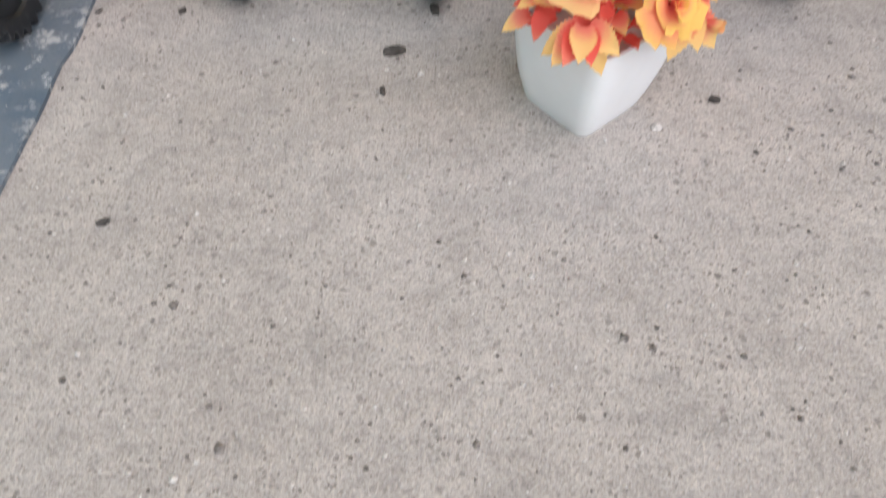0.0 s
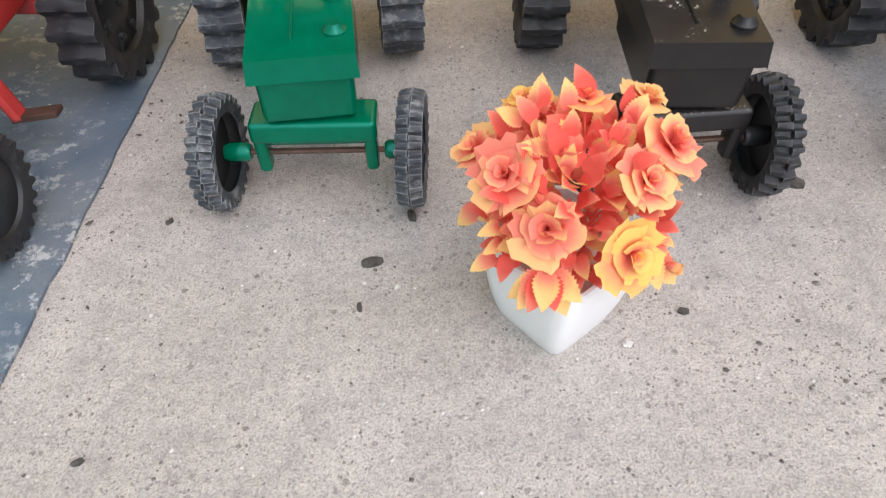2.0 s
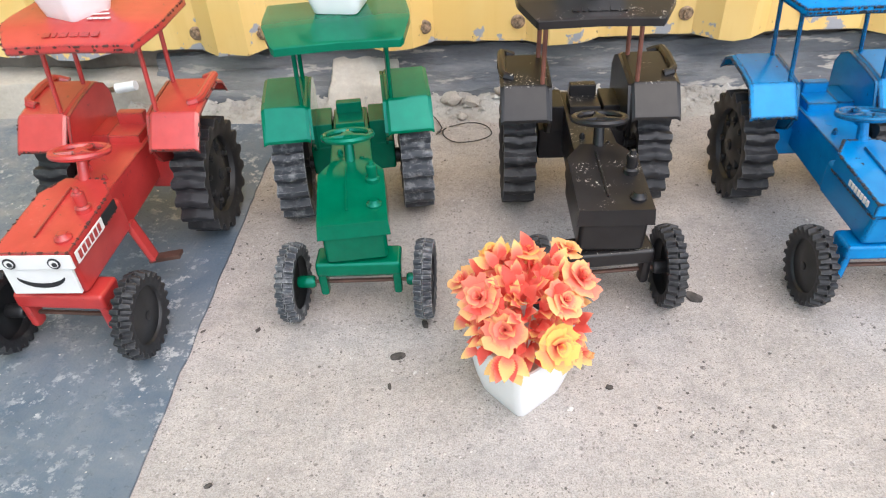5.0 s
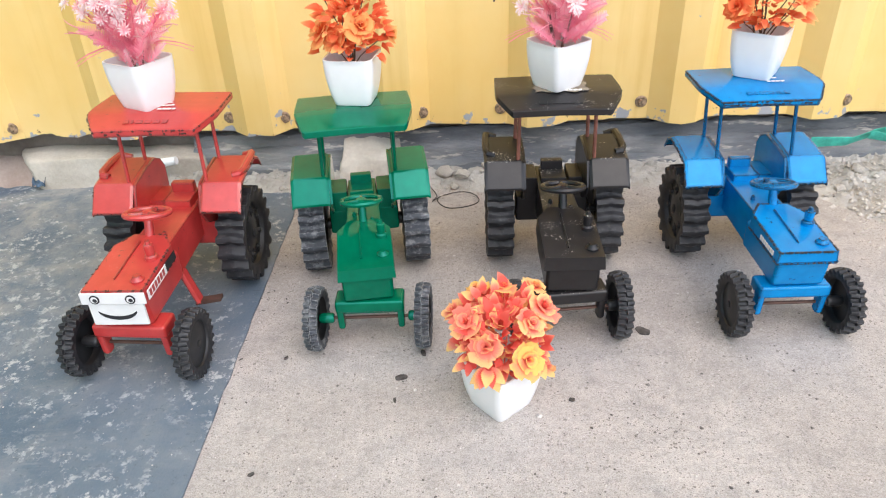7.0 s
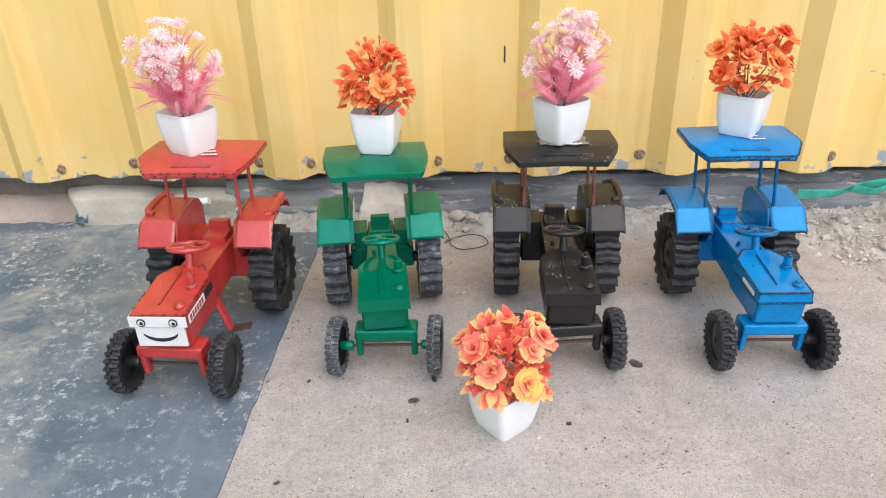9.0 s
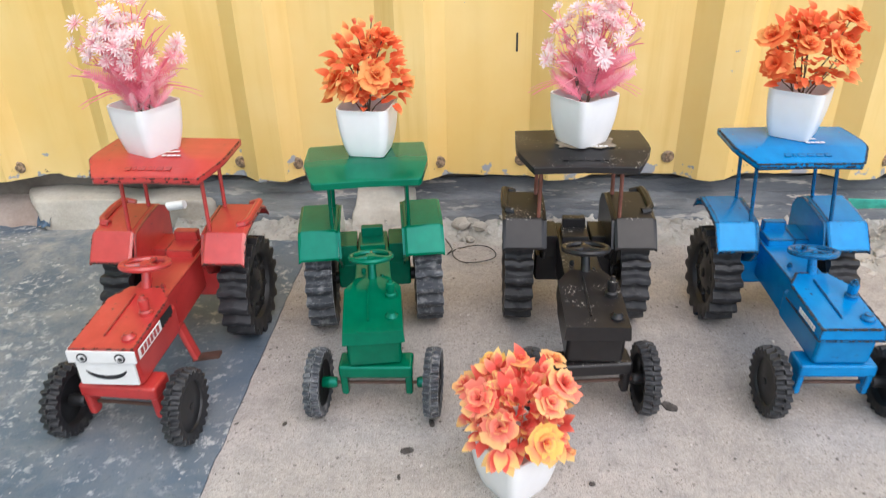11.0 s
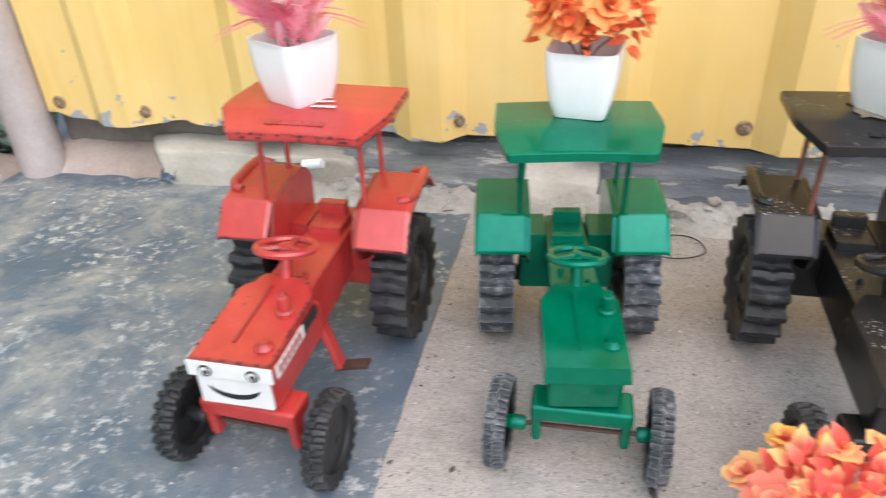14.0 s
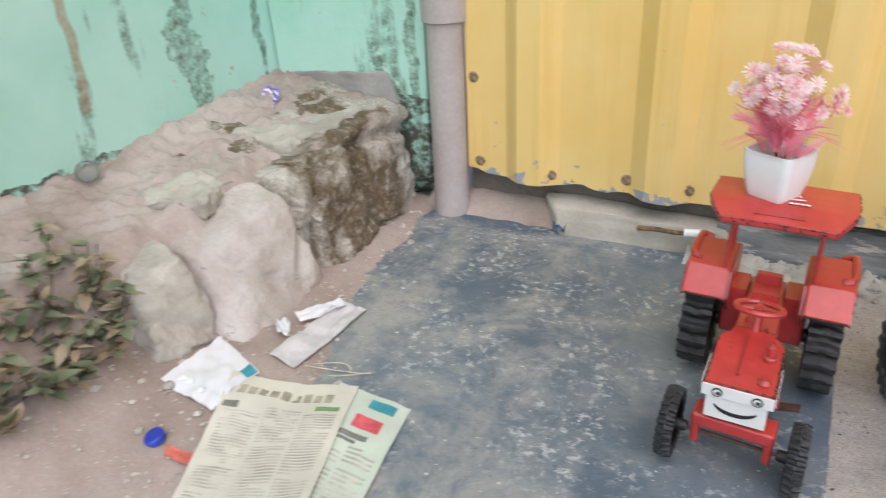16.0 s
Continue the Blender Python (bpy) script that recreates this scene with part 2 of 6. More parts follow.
def yellow_sheet():
    m, n, l, b = material("yellow_painted_steel", 0.42, spec=0.45)
    v = coords(n, l)
    col = blend(n, l, grey(n, l, noise_of(n, l, v, 3.5, 4), 0.35, 0.7), (0.82, 0.55, 0.18), (0.86, 0.63, 0.265))
    run = noise_of(n, l, coords(n, l, (26, 26, 1.4)), 1.0, 4, 0.6)
    col = blend(n, l, math_of(n, l, "MULTIPLY", grey(n, l, run, 0.52, 0.75), 0.35), col, (0.62, 0.36, 0.06))
    pale = noise_of(n, l, coords(n, l, (9, 9, 3)), 1.3, 4, 0.6)
    col = blend(n, l, math_of(n, l, "MULTIPLY", grey(n, l, pale, 0.56, 0.75), 0.3), col, (0.87, 0.66, 0.29))
    sep = n.new("ShaderNodeSeparateXYZ")
    l.new(v, sep.inputs[0])
    low = n.new("ShaderNodeMapRange")
    low.inputs["From Min"].default_value, low.inputs["From Max"].default_value = 0.20, 0.10
    l.new(sep.outputs["Z"], low.inputs["Value"])
    flake = math_of(n, l, "ADD", noise_of(n, l, v, 17, 5, 0.6), math_of(n, l, "MULTIPLY", low.outputs["Result"], 0.185))
    col = blend(n, l, grey(n, l, flake, 0.70, 0.715), col, (0.36, 0.37, 0.40))
    rust = math_of(n, l, "ADD", noise_of(n, l, v, 60, 4, 0.7), math_of(n, l, "MULTIPLY", low.outputs["Result"], 0.12))
    col = blend(n, l, grey(n, l, rust, 0.75, 0.79), col, (0.20, 0.10, 0.05))
    l.new(col, b.inputs["Base Color"])
    bump(n, l, b, math_of(n, l, "ADD", run, noise_of(n, l, v, 70, 3)), 0.12, 0.002)
    return m


def mint_plaster():
    m, n, l, b = material("mint_limewashed_plaster", 0.85, spec=0.25)
    v = coords(n, l)
    col = blend(n, l, grey(n, l, noise_of(n, l, v, 4, 5), 0.35, 0.7), (0.40, 0.68, 0.56), (0.52, 0.77, 0.67))
    mould = math_of(n, l, "MULTIPLY", grey(n, l, noise_of(n, l, coords(n, l, (7, 7, 1.6)), 1.0, 4, 0.6), 0.57, 0.65), grey(n, l, noise_of(n, l, v, 30, 6, 0.78), 0.40, 0.64))
    col = blend(n, l, mould, col, (0.085, 0.10, 0.065))
    sep = n.new("ShaderNodeSeparateXYZ")
    l.new(v, sep.inputs[0])
    wob = math_of(n, l, "MULTIPLY", math_of(n, l, "SUBTRACT", noise_of(n, l, v, 9, 4), 0.5), 0.10)
    blot = math_of(n, l, "MULTIPLY", grey(n, l, noise_of(n, l, v, 42, 6, 0.78), 0.38, 0.62), 0.85)
    for axis, at, half, sway in (("X", -1.185, 0.013, 0.6), ("Y", 1.08, 0.012, 0.8), ("Y", 0.86, 0.040, 3.2)):
        off = math_of(n, l, "ABSOLUTE", math_of(n, l, "SUBTRACT", math_of(n, l, "ADD", sep.outputs[axis], math_of(n, l, "MULTIPLY", wob, sway)), at))
        mould = math_of(n, l, "MAXIMUM", mould, math_of(n, l, "MULTIPLY", math_of(n, l, "LESS_THAN", off, half), blot))
    rot = math_of(n, l, "LESS_THAN", math_of(n, l, "ADD", sep.outputs["Z"], math_of(n, l, "MULTIPLY", wob, 1.2)), 0.275)
    col = blend(n, l, math_of(n, l, "MULTIPLY", rot, grey(n, l, noise_of(n, l, v, 30, 4, 0.7), 0.40, 0.55)), col, (0.10, 0.105, 0.085))
    col = blend(n, l, mould, col, (0.085, 0.10, 0.065))
    off = math_of(n, l, "ABSOLUTE", math_of(n, l, "SUBTRACT", math_of(n, l, "ADD", sep.outputs["Y"], math_of(n, l, "MULTIPLY", wob, 0.4)), 0.565))
    run = math_of(n, l, "MULTIPLY", math_of(n, l, "LESS_THAN", off, 0.010), math_of(n, l, "GREATER_THAN", math_of(n, l, "ADD", sep.outputs["Z"], wob), 0.385))
    col = blend(n, l, math_of(n, l, "MULTIPLY", run, math_of(n, l, "ADD", noise_of(n, l, v, 60, 4, 0.7), 0.05)), col, (0.36, 0.17, 0.08))
    rust = grey(n, l, noise_of(n, l, coords(n, l, (11, 11, 1.1)), 0.8, 3), 0.74, 0.78)
    col = blend(n, l, math_of(n, l, "MULTIPLY", rust, 0.7), col, (0.36, 0.17, 0.08))
    bare = grey(n, l, noise_of(n, l, v, 17, 5, 0.7), 0.68, 0.71)
    col = blend(n, l, bare, col, (0.45, 0.40, 0.34))
    l.new(col, b.inputs["Base Color"])
    bump(n, l, b, math_of(n, l, "ADD", noise_of(n, l, v, 40, 4), math_of(n, l, "MULTIPLY", mould, 0.4)), 0.4, 0.004)
    return m


def mossy_block():
    m, n, l, b = material("mossy_old_concrete", 0.92, spec=0.2)
    v = coords(n, l)
    col = ramp(n, l, noise_of(n, l, v, 7, 5, 0.65), [(0.30, (0.27, 0.225, 0.175)), (0.48, (0.43, 0.38, 0.32)), (0.68, (0.56, 0.52, 0.46))])
    moss = math_of(n, l, "MULTIPLY", grey(n, l, noise_of(n, l, coords(n, l, (4, 4, 2.5)), 1.25, 4), 0.44, 0.51), grey(n, l, noise_of(n, l, v, 45, 5, 0.75), 0.28, 0.50))
    col = blend(n, l, math_of(n, l, "MULTIPLY", moss, 0.9), col, (0.125, 0.088, 0.048))
    fine = noise_of(n, l, v, 150, 3, 0.7)
    col = blend(n, l, 0.7, col, ramp(n, l, fine, [(0.3, (0.26, 0.26, 0.26)), (0.7, (0.70, 0.70, 0.70))]), "OVERLAY")
    l.new(col, b.inputs["Base Color"])
    bump(n, l, b, math_of(n, l, "ADD", math_of(n, l, "MULTIPLY", fine, 0.5), noise_of(n, l, v, 30, 5, 0.7)), 0.6, 0.006)
    return m


CONCRETE = concrete_floor()
SLATE = slate_floor()
YELLOW = yellow_sheet()
MINT = mint_plaster()
MOSSY = mossy_block()
SAND = grime_material("pale_sandy_soil", (0.30, 0.226, 0.188), (0.41, 0.330, 0.290), (0.50, 0.425, 0.385), 5, 0.95, 140, 0.6, 0.004, (0.30, (0.16, 0.12, 0.085), 45))
GRAVEL = grime_material("grey_rubble", (0.30, 0.275, 0.24), (0.42, 0.395, 0.355), (0.55, 0.53, 0.49), 14, 0.95, 170, 0.7, 0.005, (0.33, (0.14, 0.125, 0.105), 70))
STONE = grime_material("pale_stone", (0.36, 0.32, 0.27), (0.48, 0.44, 0.385), (0.60, 0.56, 0.50), 18, 0.9, 180, 0.5, 0.003, (0.28, (0.22, 0.19, 0.16), 60))
PLASTER = grime_material("broken_beige_plaster", (0.38, 0.34, 0.285), (0.48, 0.44, 0.375), (0.56, 0.52, 0.455), 9, 0.9, 130, 0.4, 0.003, (0.30, (0.28, 0.23, 0.17), 35))
SKIRT = grime_material("dark_cement_skirting", (0.085, 0.094, 0.108), (0.15, 0.16, 0.172), (0.27, 0.27, 0.265), 14, 0.75, 130, 0.9, 0.006, (0.43, (0.40, 0.375, 0.34), 34), stretch=(0.32, 1, 1.6))
# dark tones put the shade behind the sheet into the backing's colour
BACK = grime_material("shaded_brick_backing", (0.12, 0.10, 0.085), (0.18, 0.155, 0.13), (0.24, 0.21, 0.18), 10, 0.95, 120, 0.5, 0.004)
PIPE = grime_material("weathered_mauve_pipe", (0.40, 0.345, 0.33), (0.47, 0.41, 0.395), (0.54, 0.48, 0.465), 6, 0.6, 90, 0.2, 0.002)
RED = paint("red_enamel", (0.44, 0.032, 0.030), (0.53, 0.050, 0.045), (0.07, 0.028, 0.022), 0.28, 0.1, 0.75, 0.25, 0.80, (1.0, 0.94, 0.93))
GREEN = paint("green_enamel", (0.0, 0.108, 0.054), (0.0, 0.135, 0.068), (0.30, 0.36, 0.30), 0.10, 0.0, 0.05, 0.0, 0.6, (0.25, 1.0, 0.95))
BLACK = paint("black_enamel", (0.013, 0.012, 0.013), (0.022, 0.020, 0.020), (0.10, 0.085, 0.075), 0.30, 0.85, 0.2, 0.0, 0.36)
BLUE = paint("blue_enamel", (0.0, 0.18, 0.48), (0.001, 0.23, 0.56), (0.010, 0.014, 0.024), 0.22, 0.0, 0.75, 1.0, 0.5, (0.4, 0.85, 1.0))
TYRE = rubber("black_rubber", (0.016, 0.016, 0.018), (0.17, 0.165, 0.16), 0.28)
TYRE_DUSTY = rubber("dusty_grey_rubber", (0.036, 0.041, 0.049), (0.44, 0.44, 0.435), 0.45)
DISC = plain("black_moulded_disc", (0.017, 0.017, 0.018), 0.45)
ROD = plain("rusty_steel_rod", (0.11, 0.06, 0.045), 0.55, 0.5)
POST = plain("rust_red_rod", (0.20, 0.072, 0.05), 0.6, 0.1)
BOLT = plain("rusty_bolt", (0.33, 0.23, 0.15), 0.6, 0.3, 0.6, 160)
CHIP = plain("dark_bare_plastic", (0.012, 0.016, 0.024), 0.55)
CHIP_BROWN = plain("brown_bare_plastic", (0.07, 0.02, 0.016), 0.6)
WHITE_PAINT = paint("white_brushed_paint", (0.78, 0.77, 0.75), (0.70, 0.69, 0.67), (0.25, 0.1, 0.08), 0.5, 0.0, 0.3)
BLACK_PAINT = plain("black_brush_paint", (0.02, 0.02, 0.022), 0.5)
POT = plain("white_glazed_plastic", (0.83, 0.83, 0.83), 0.28, 0.0, 0.03, 20)
RESIDUE = grime_material("tan_sticker_residue", (0.16, 0.13, 0.10), (0.26, 0.22, 0.17), (0.42, 0.37, 0.30), 40, 0.9, 220, 0.4, 0.001)
FOAM = plain("pale_pot_filling", (0.62, 0.52, 0.50), 0.9)
STEM = plain("dark_stem", (0.10, 0.065, 0.045), 0.7)


# ---- building helpers ----
def finish(name, bm, mat, smooth=True, crease=38):
    bmesh.ops.recalc_face_normals(bm, faces=bm.faces)
    me = bpy.data.meshes.new(name)
    bm.to_mesh(me)
    bm.free()
    for m in (mat if isinstance(mat, (list, tuple)) else [mat]):
        me.materials.append(m)
    if smooth:
        for p in me.polygons:
            p.use_smooth = True
        me.set_sharp_from_angle(angle=radians(crease))
    return me


def part(name, bm, mat, parent=None, label="", smooth=True, crease=38):
    ob = new(name, finish(name, bm, mat, smooth, crease))
    if smooth and len(ob.data.polygons) < 3000:
        ob.modifiers.new("even_normals", "WEIGHTED_NORMAL").keep_sharp = True
    if parent:
        ob.parent = parent
    if label:
        tagged(ob, label)
    return ob


def empty(name, m, label, category, group=""):
    ob = new(name)
    ob.empty_display_size = 0.05
    ob.matrix_world = m
    return tagged(ob, label, category, group)


def bevel_all(bm, width, segments=2, angle=25):
    es = [e for e in bm.edges if len(e.link_faces) == 2 and e.calc_face_angle(0) > radians(angle)]
    if es:
        bmesh.ops.bevel(bm, geom=es, offset=width, segments=segments, profile=0.5, affect="EDGES", clamp_overlap=True)


def box(bm, x0, x1, y0, y1, z0, z1, taper=None):
    """A box; taper(x, y, z) may move its corners."""
    vs = bmesh.ops.create_cube(bm, size=1)["verts"]
    for v in vs:
        p = Vector((x0 + (v.co.x + 0.5) * (x1 - x0), y0 + (v.co.y + 0.5) * (y1 - y0), z0 + (v.co.z + 0.5) * (z1 - z0)))
        v.co = taper(p) if taper else p
    return vs


def box_bm(*a, bev=0.0015, taper=None, segs=2):
    bm = bmesh.new()
    box(bm, *a, taper=taper)
    if bev:
        bevel_all(bm, bev, segs)
    return bm


def lathe(bm, profile, segs, axis="z", centre=(0, 0, 0), caps=True):
    """Turn a profile of (radius, along) round an axis."""
    c = Vector(centre)
    rings = []
    for r, a in profile:
        ring = []
        for i in range(segs):
            t = 2 * math.pi * i / segs
            u, w = r * math.cos(t), r * math.sin(t)
            ring.append(bm.verts.new(c + Vector((u, w, a) if axis == "z" else (a, u, w) if axis == "x" else (u, a, w))))
        rings.append(ring)
    for a, b in zip(rings, rings[1:]):
        for i in range(segs):
            bm.faces.new((a[i], a[(i + 1) % segs], b[(i + 1) % segs], b[i]))
    if caps:
        bm.faces.new(rings[0][::-1])
        bm.faces.new(rings[-1])


def tube(bm, pts, radius, segs=6, taper=1.0):
    """A round rod along points."""
    pts = [Vector(p) for p in pts]
    rings = []
    for i, p in enumerate(pts):
        d = (pts[min(i + 1, len(pts) - 1)] - pts[max(i - 1, 0)]).normalized()
        s = d.orthogonal().normalized() if abs(d.z) > 0.99 else d.cross(Vector((0, 0, 1))).normalized()
        u = s.cross(d)
        r = radius * (1 + (taper - 1) * i / max(1, len(pts) - 1))
        rings.append([bm.verts.new(p + r * (math.cos(2 * math.pi * k / segs) * s + math.sin(2 * math.pi * k / segs) * u)) for k in range(segs)])
    for a, b in zip(rings, rings[1:]):
        for k in range(segs):
            bm.faces.new((a[k], a[(k + 1) % segs], b[(k + 1) % segs], b[k]))
    bm.faces.new(rings[0][::-1])
    bm.faces.new(rings[-1])


def slab(bm, rows, thick):
    """Rows of points (left to right), given a thickness downwards."""
    top = [[bm.verts.new(p) for p in r] for r in rows]
    low = [[bm.verts.new(Vector(p) - Vector((0, 0, thick))) for p in r] for r in rows]
    n, m = len(rows), len(rows[0])
    for i in range(n - 1):
        for j in range(m - 1):
            bm.faces.new((top[i][j], top[i][j + 1], top[i + 1][j + 1], top[i + 1][j]))
            bm.faces.new((low[i][j], low[i + 1][j], low[i + 1][j + 1], low[i][j + 1]))
    for i in range(n - 1):
        bm.faces.new((top[i][0], top[i + 1][0], low[i + 1][0], low[i][0]))
        bm.faces.new((top[i][-1], low[i][-1], low[i + 1][-1], top[i + 1][-1]))
    for j in range(m - 1):
        bm.faces.new((top[0][j], low[0][j], low[0][j + 1], top[0][j + 1]))
        bm.faces.new((top[-1][j], top[-1][j + 1], low[-1][j + 1], low[-1][j]))


def rough(corners, cuts, amp, seed, grain=9.0, cracks=0.0):
    """An eight-cornered lump with an uneven, broken surface. corners: four low, four high, each counter-clockwise from above."""
    bm = bmesh.new()
    cs = [Vector(c) for c in corners]
    bmesh.ops.create_cube(bm, size=1)
    bmesh.ops.subdivide_edges(bm, edges=bm.edges[:], cuts=cuts, use_grid_fill=True)
    off = Vector((seed * 3.7, seed * 1.3, seed * 2.1))
    for v in bm.verts:
        u, w, h = v.co.x + 0.5, v.co.y + 0.5, v.co.z + 0.5
        lo = cs[0].lerp(cs[1], u).lerp(cs[3].lerp(cs[2], u), w)
        hi = cs[4].lerp(cs[5], u).lerp(cs[7].lerp(cs[6], u), w)
        p = lo.lerp(hi, h)
        mid = sum(cs, Vector()) / 8
        # round the corners a little
        k = sum(abs(c) ** 6 for c in (2 * u - 1, 2 * w - 1, 2 * h - 1))
        p = p.lerp(mid, max(0, k - 1) * 0.045)
        d = noise.noise_vector(p * grain + off) * amp + noise.noise_vector(p * grain * 3.3 + off) * amp * 0.45 + noise.noise_vector(p * grain * 9 + off) * amp * 0.30 + noise.noise_vector(p * grain * 24 + off) * amp * 0.13
        if cracks:
            near = noise.voronoi(p * cracks + off + d * 6)[0]
            d -= (p - mid).normalized() * amp * 1.5 * max(0.0, 1 - (near[1] - near[0]) / 0.13)
            d += (p - mid).normalized() * amp * 0.5 * noise.cell(p * cracks * 0.8 + off)
        v.co = p + d
    return bm


def smooth_step(a, b, x):
    t = max(0.0, min(1.0, (x - a) / (b - a)))
    return t * t * (3 - 2 * t)


# ---- ground and walls ----
bm = bmesh.new()
edges = [-90, -30, -10, -4, -2, -1, 0, 1, 2, 4, 10, 30, 90]
grid = [[bm.verts.new((x, y, 0)) for x in edges] for y in edges]
for r0, r1 in zip(grid, grid[1:]):
    for i in range(len(edges) - 1):
        bm.faces.new((r0[i], r0[i + 1], r1[i + 1], r1[i]))
ground = part("ground", bm, CONCRETE)
tagged(ground, "pale sandy concrete ground with fine grit", "ground", kind="structure")

bm = bmesh.new()
rows = []
for i in range(190):
    y = -2.6 + 3.74 * i / 189
    wob = 0.003 * noise.noise(Vector((0, y * 22, 3))) + 0.0022 * noise.noise(Vector((4, y * 75, 1)))
    right = -0.229 + 0.010 * y * (y > 0) * 0.4 + wob
    left = -2.6
    rows.append([(left + (right - left) * j / 6, y, 0.0035) for j in range(7)])
slab(bm, rows, 0.0033)
mat_floor = part("floor", bm, SLATE)
tagged(mat_floor, "scuffed blue-grey cement floor skin dusted with sand", "floor", kind="structure")


def heightfield(name, x0, x1, nx, y0, y1, ny, height, mat):
    bm = bmesh.new()
    vs = []
    for i in range(ny + 1):
        row = []
        for j in range(nx + 1):
            x, y = x0 + (x1 - x0) * j / nx, y0 + (y1 - y0) * i / ny
            row.append(bm.verts.new((x, y, height(x, y))))
        vs.append(row)
    for a, b in zip(vs, vs[1:]):
        for j in range(nx):
            bm.faces.new((a[j], a[j + 1], b[j + 1], b[j]))
    return part(name, bm, mat)


def soil_height(x, y):
    ys = (-2.6, -0.2, 0.28, 0.43, 0.55, 0.79, 1.0, 1.2)
    xs = (-1.05, -0.93, -0.92, -0.96, -1.02, -1.09, -1.10, -1.08)
    edge = float(np.interp(y, ys, xs)) + 0.03 * noise.noise(Vector((x * 7, y * 7, 0)))
    h = smooth_step(-0.02, 0.20, edge - x) * 0.035 + smooth_step(0.12, 0.4, edge - x) * 0.03
    h += 0.13 * smooth_step(0.22, 0.44, edge - x) * smooth_step(0.38, 0.20, y)
    return h - 0.002 + 0.006 * noise.noise(Vector((x * 14, y * 14, 2))) * smooth_step(0, 0.1, edge - x) + 0.003 * noise.noise(Vector((x * 50, y * 50, 5))) * smooth_step(0, 0.06, edge - x)


soil = heightfield("soil_bank", -2.6, -0.85, 110, -2.4, 1.14, 180, soil_height, SAND)
tagged(soil, "pale sandy soil drifted against broken masonry", "soil", kind="structure")


def rubble_height(x, y):
    edge = 0.80 + max(0.0, 0.96 - y) * 0.62 + 0.02 * noise.noise(Vector((y * 12, 1, 0)))
    k = smooth_step(-0.01, 0.07, x - edge)
    h = k * 0.012 + smooth_step(0.05, 0.5, x - edge) * 0.06 * smooth_step(0.4, 1.0, y)
    return h - 0.003 + k * (0.011 * noise.noise(Vector((x * 26, y * 26, 7))) + 0.008 * abs(noise.noise(Vector((x * 70, y * 70, 3)))) + 0.005 * noise.noise(Vector((x * 150, y * 150, 5))))


gravel = heightfield("rubble_ground", 0.72, 2.2, 330, -0.2, 1.2, 260, rubble_height, GRAVEL)
tagged(gravel, "loose grey rubble and gravel ground", "gravel", kind="structure")


def crumb_height(x, y):
    k = smooth_step(1.020, 1.105, y + 0.02 * noise.noise(Vector((x * 9, 0, 4))))
    return -0.003 + k * (0.025 + 0.010 * noise.noise(Vector((x * 30, y * 30, 1))) + 0.007 * noise.noise(Vector((x * 95, y * 95, 8))))


crumb = heightfield("crumbled_edge", -0.52, 0.98, 300, 1.0, 1.135, 34, crumb_height, GRAVEL)
tagged(crumb, "crumbled mortar and grit along the wall foot", "rubble", kind="structure")

# corrugated sheet: rib starts every 0.29 m, ribs stand 30 mm proud
PITCH, RIB0 = 0.2895, -0.948
SHEET_Y = 1.125


def sheet_profile(x):
    u = (x - RIB0) % PITCH
    if u < 0.038:
        return SHEET_Y - 0.032 * u / 0.038
    if u < 0.092:
        return SHEET_Y - 0.032
    if u < 0.128:
        return SHEET_Y - 0.032 * (1 - (u - 0.092) / 0.036)
    # a shallow stiffening fold in the flat
    return SHEET_Y - 0.004 * max(0.0, 1 - abs(u - 0.20) / 0.012)


def sheet_foot(x):
    z = 0.112 + 0.004 * noise.noise(Vector((x * 8, 0, 0))) + 0.003 * noise.noise(Vector((x * 31, 5, 0)))
    z += 0.012 * smooth_step(-0.99, -1.04, x)
    z += 0.006 * math.sin(x * 55) * smooth_step(-0.86, -0.80, x) * smooth_step(-0.62, -0.70, x)
    return z


stations = []
k = -1
while RIB0 + k * PITCH < 3.4:
    for u in (0, 0.0385, 0.065, 0.092, 0.110, 0.128, 0.145, 0.165, 0.188, 0.20, 0.212, 0.24, 0.265):
        x = RIB0 + k * PITCH + u
        if -1.04 <= x <= 3.4:
            stations.append(x)
    k += 1
stations = [-1.045] + stations
bm = bmesh.new()
front, rear = [], []
for x in stations:
    zs = [sheet_foot(x), 0.16, 0.3, 0.7, 1.4, 2.4]
    y = sheet_profile(x)
    front.append([bm.verts.new((x, y, z)) for z in zs])
    rear.append([bm.verts.new((x, y + 0.0016, z)) for z in zs])
for a, b in zip(front, front[1:]):
    for i in range(5):
        bm.faces.new((a[i], b[i], b[i + 1], a[i + 1]))
for a, b in zip(rear, rear[1:]):
    for i in range(5):
        bm.faces.new((a[i], a[i + 1], b[i + 1], b[i]))
for a, b, c, d in zip(front, front[1:], rear, rear[1:]):
    bm.faces.new((a[0], c[0], d[0], b[0]))
    bm.faces.new((a[-1], b[-1], d[-1], c[-1]))
wall_north = part("wall_north", bm, YELLOW)
tagged(wall_north, "yellow painted corrugated steel sheet wall with peeling foot", "wall", kind="structure")

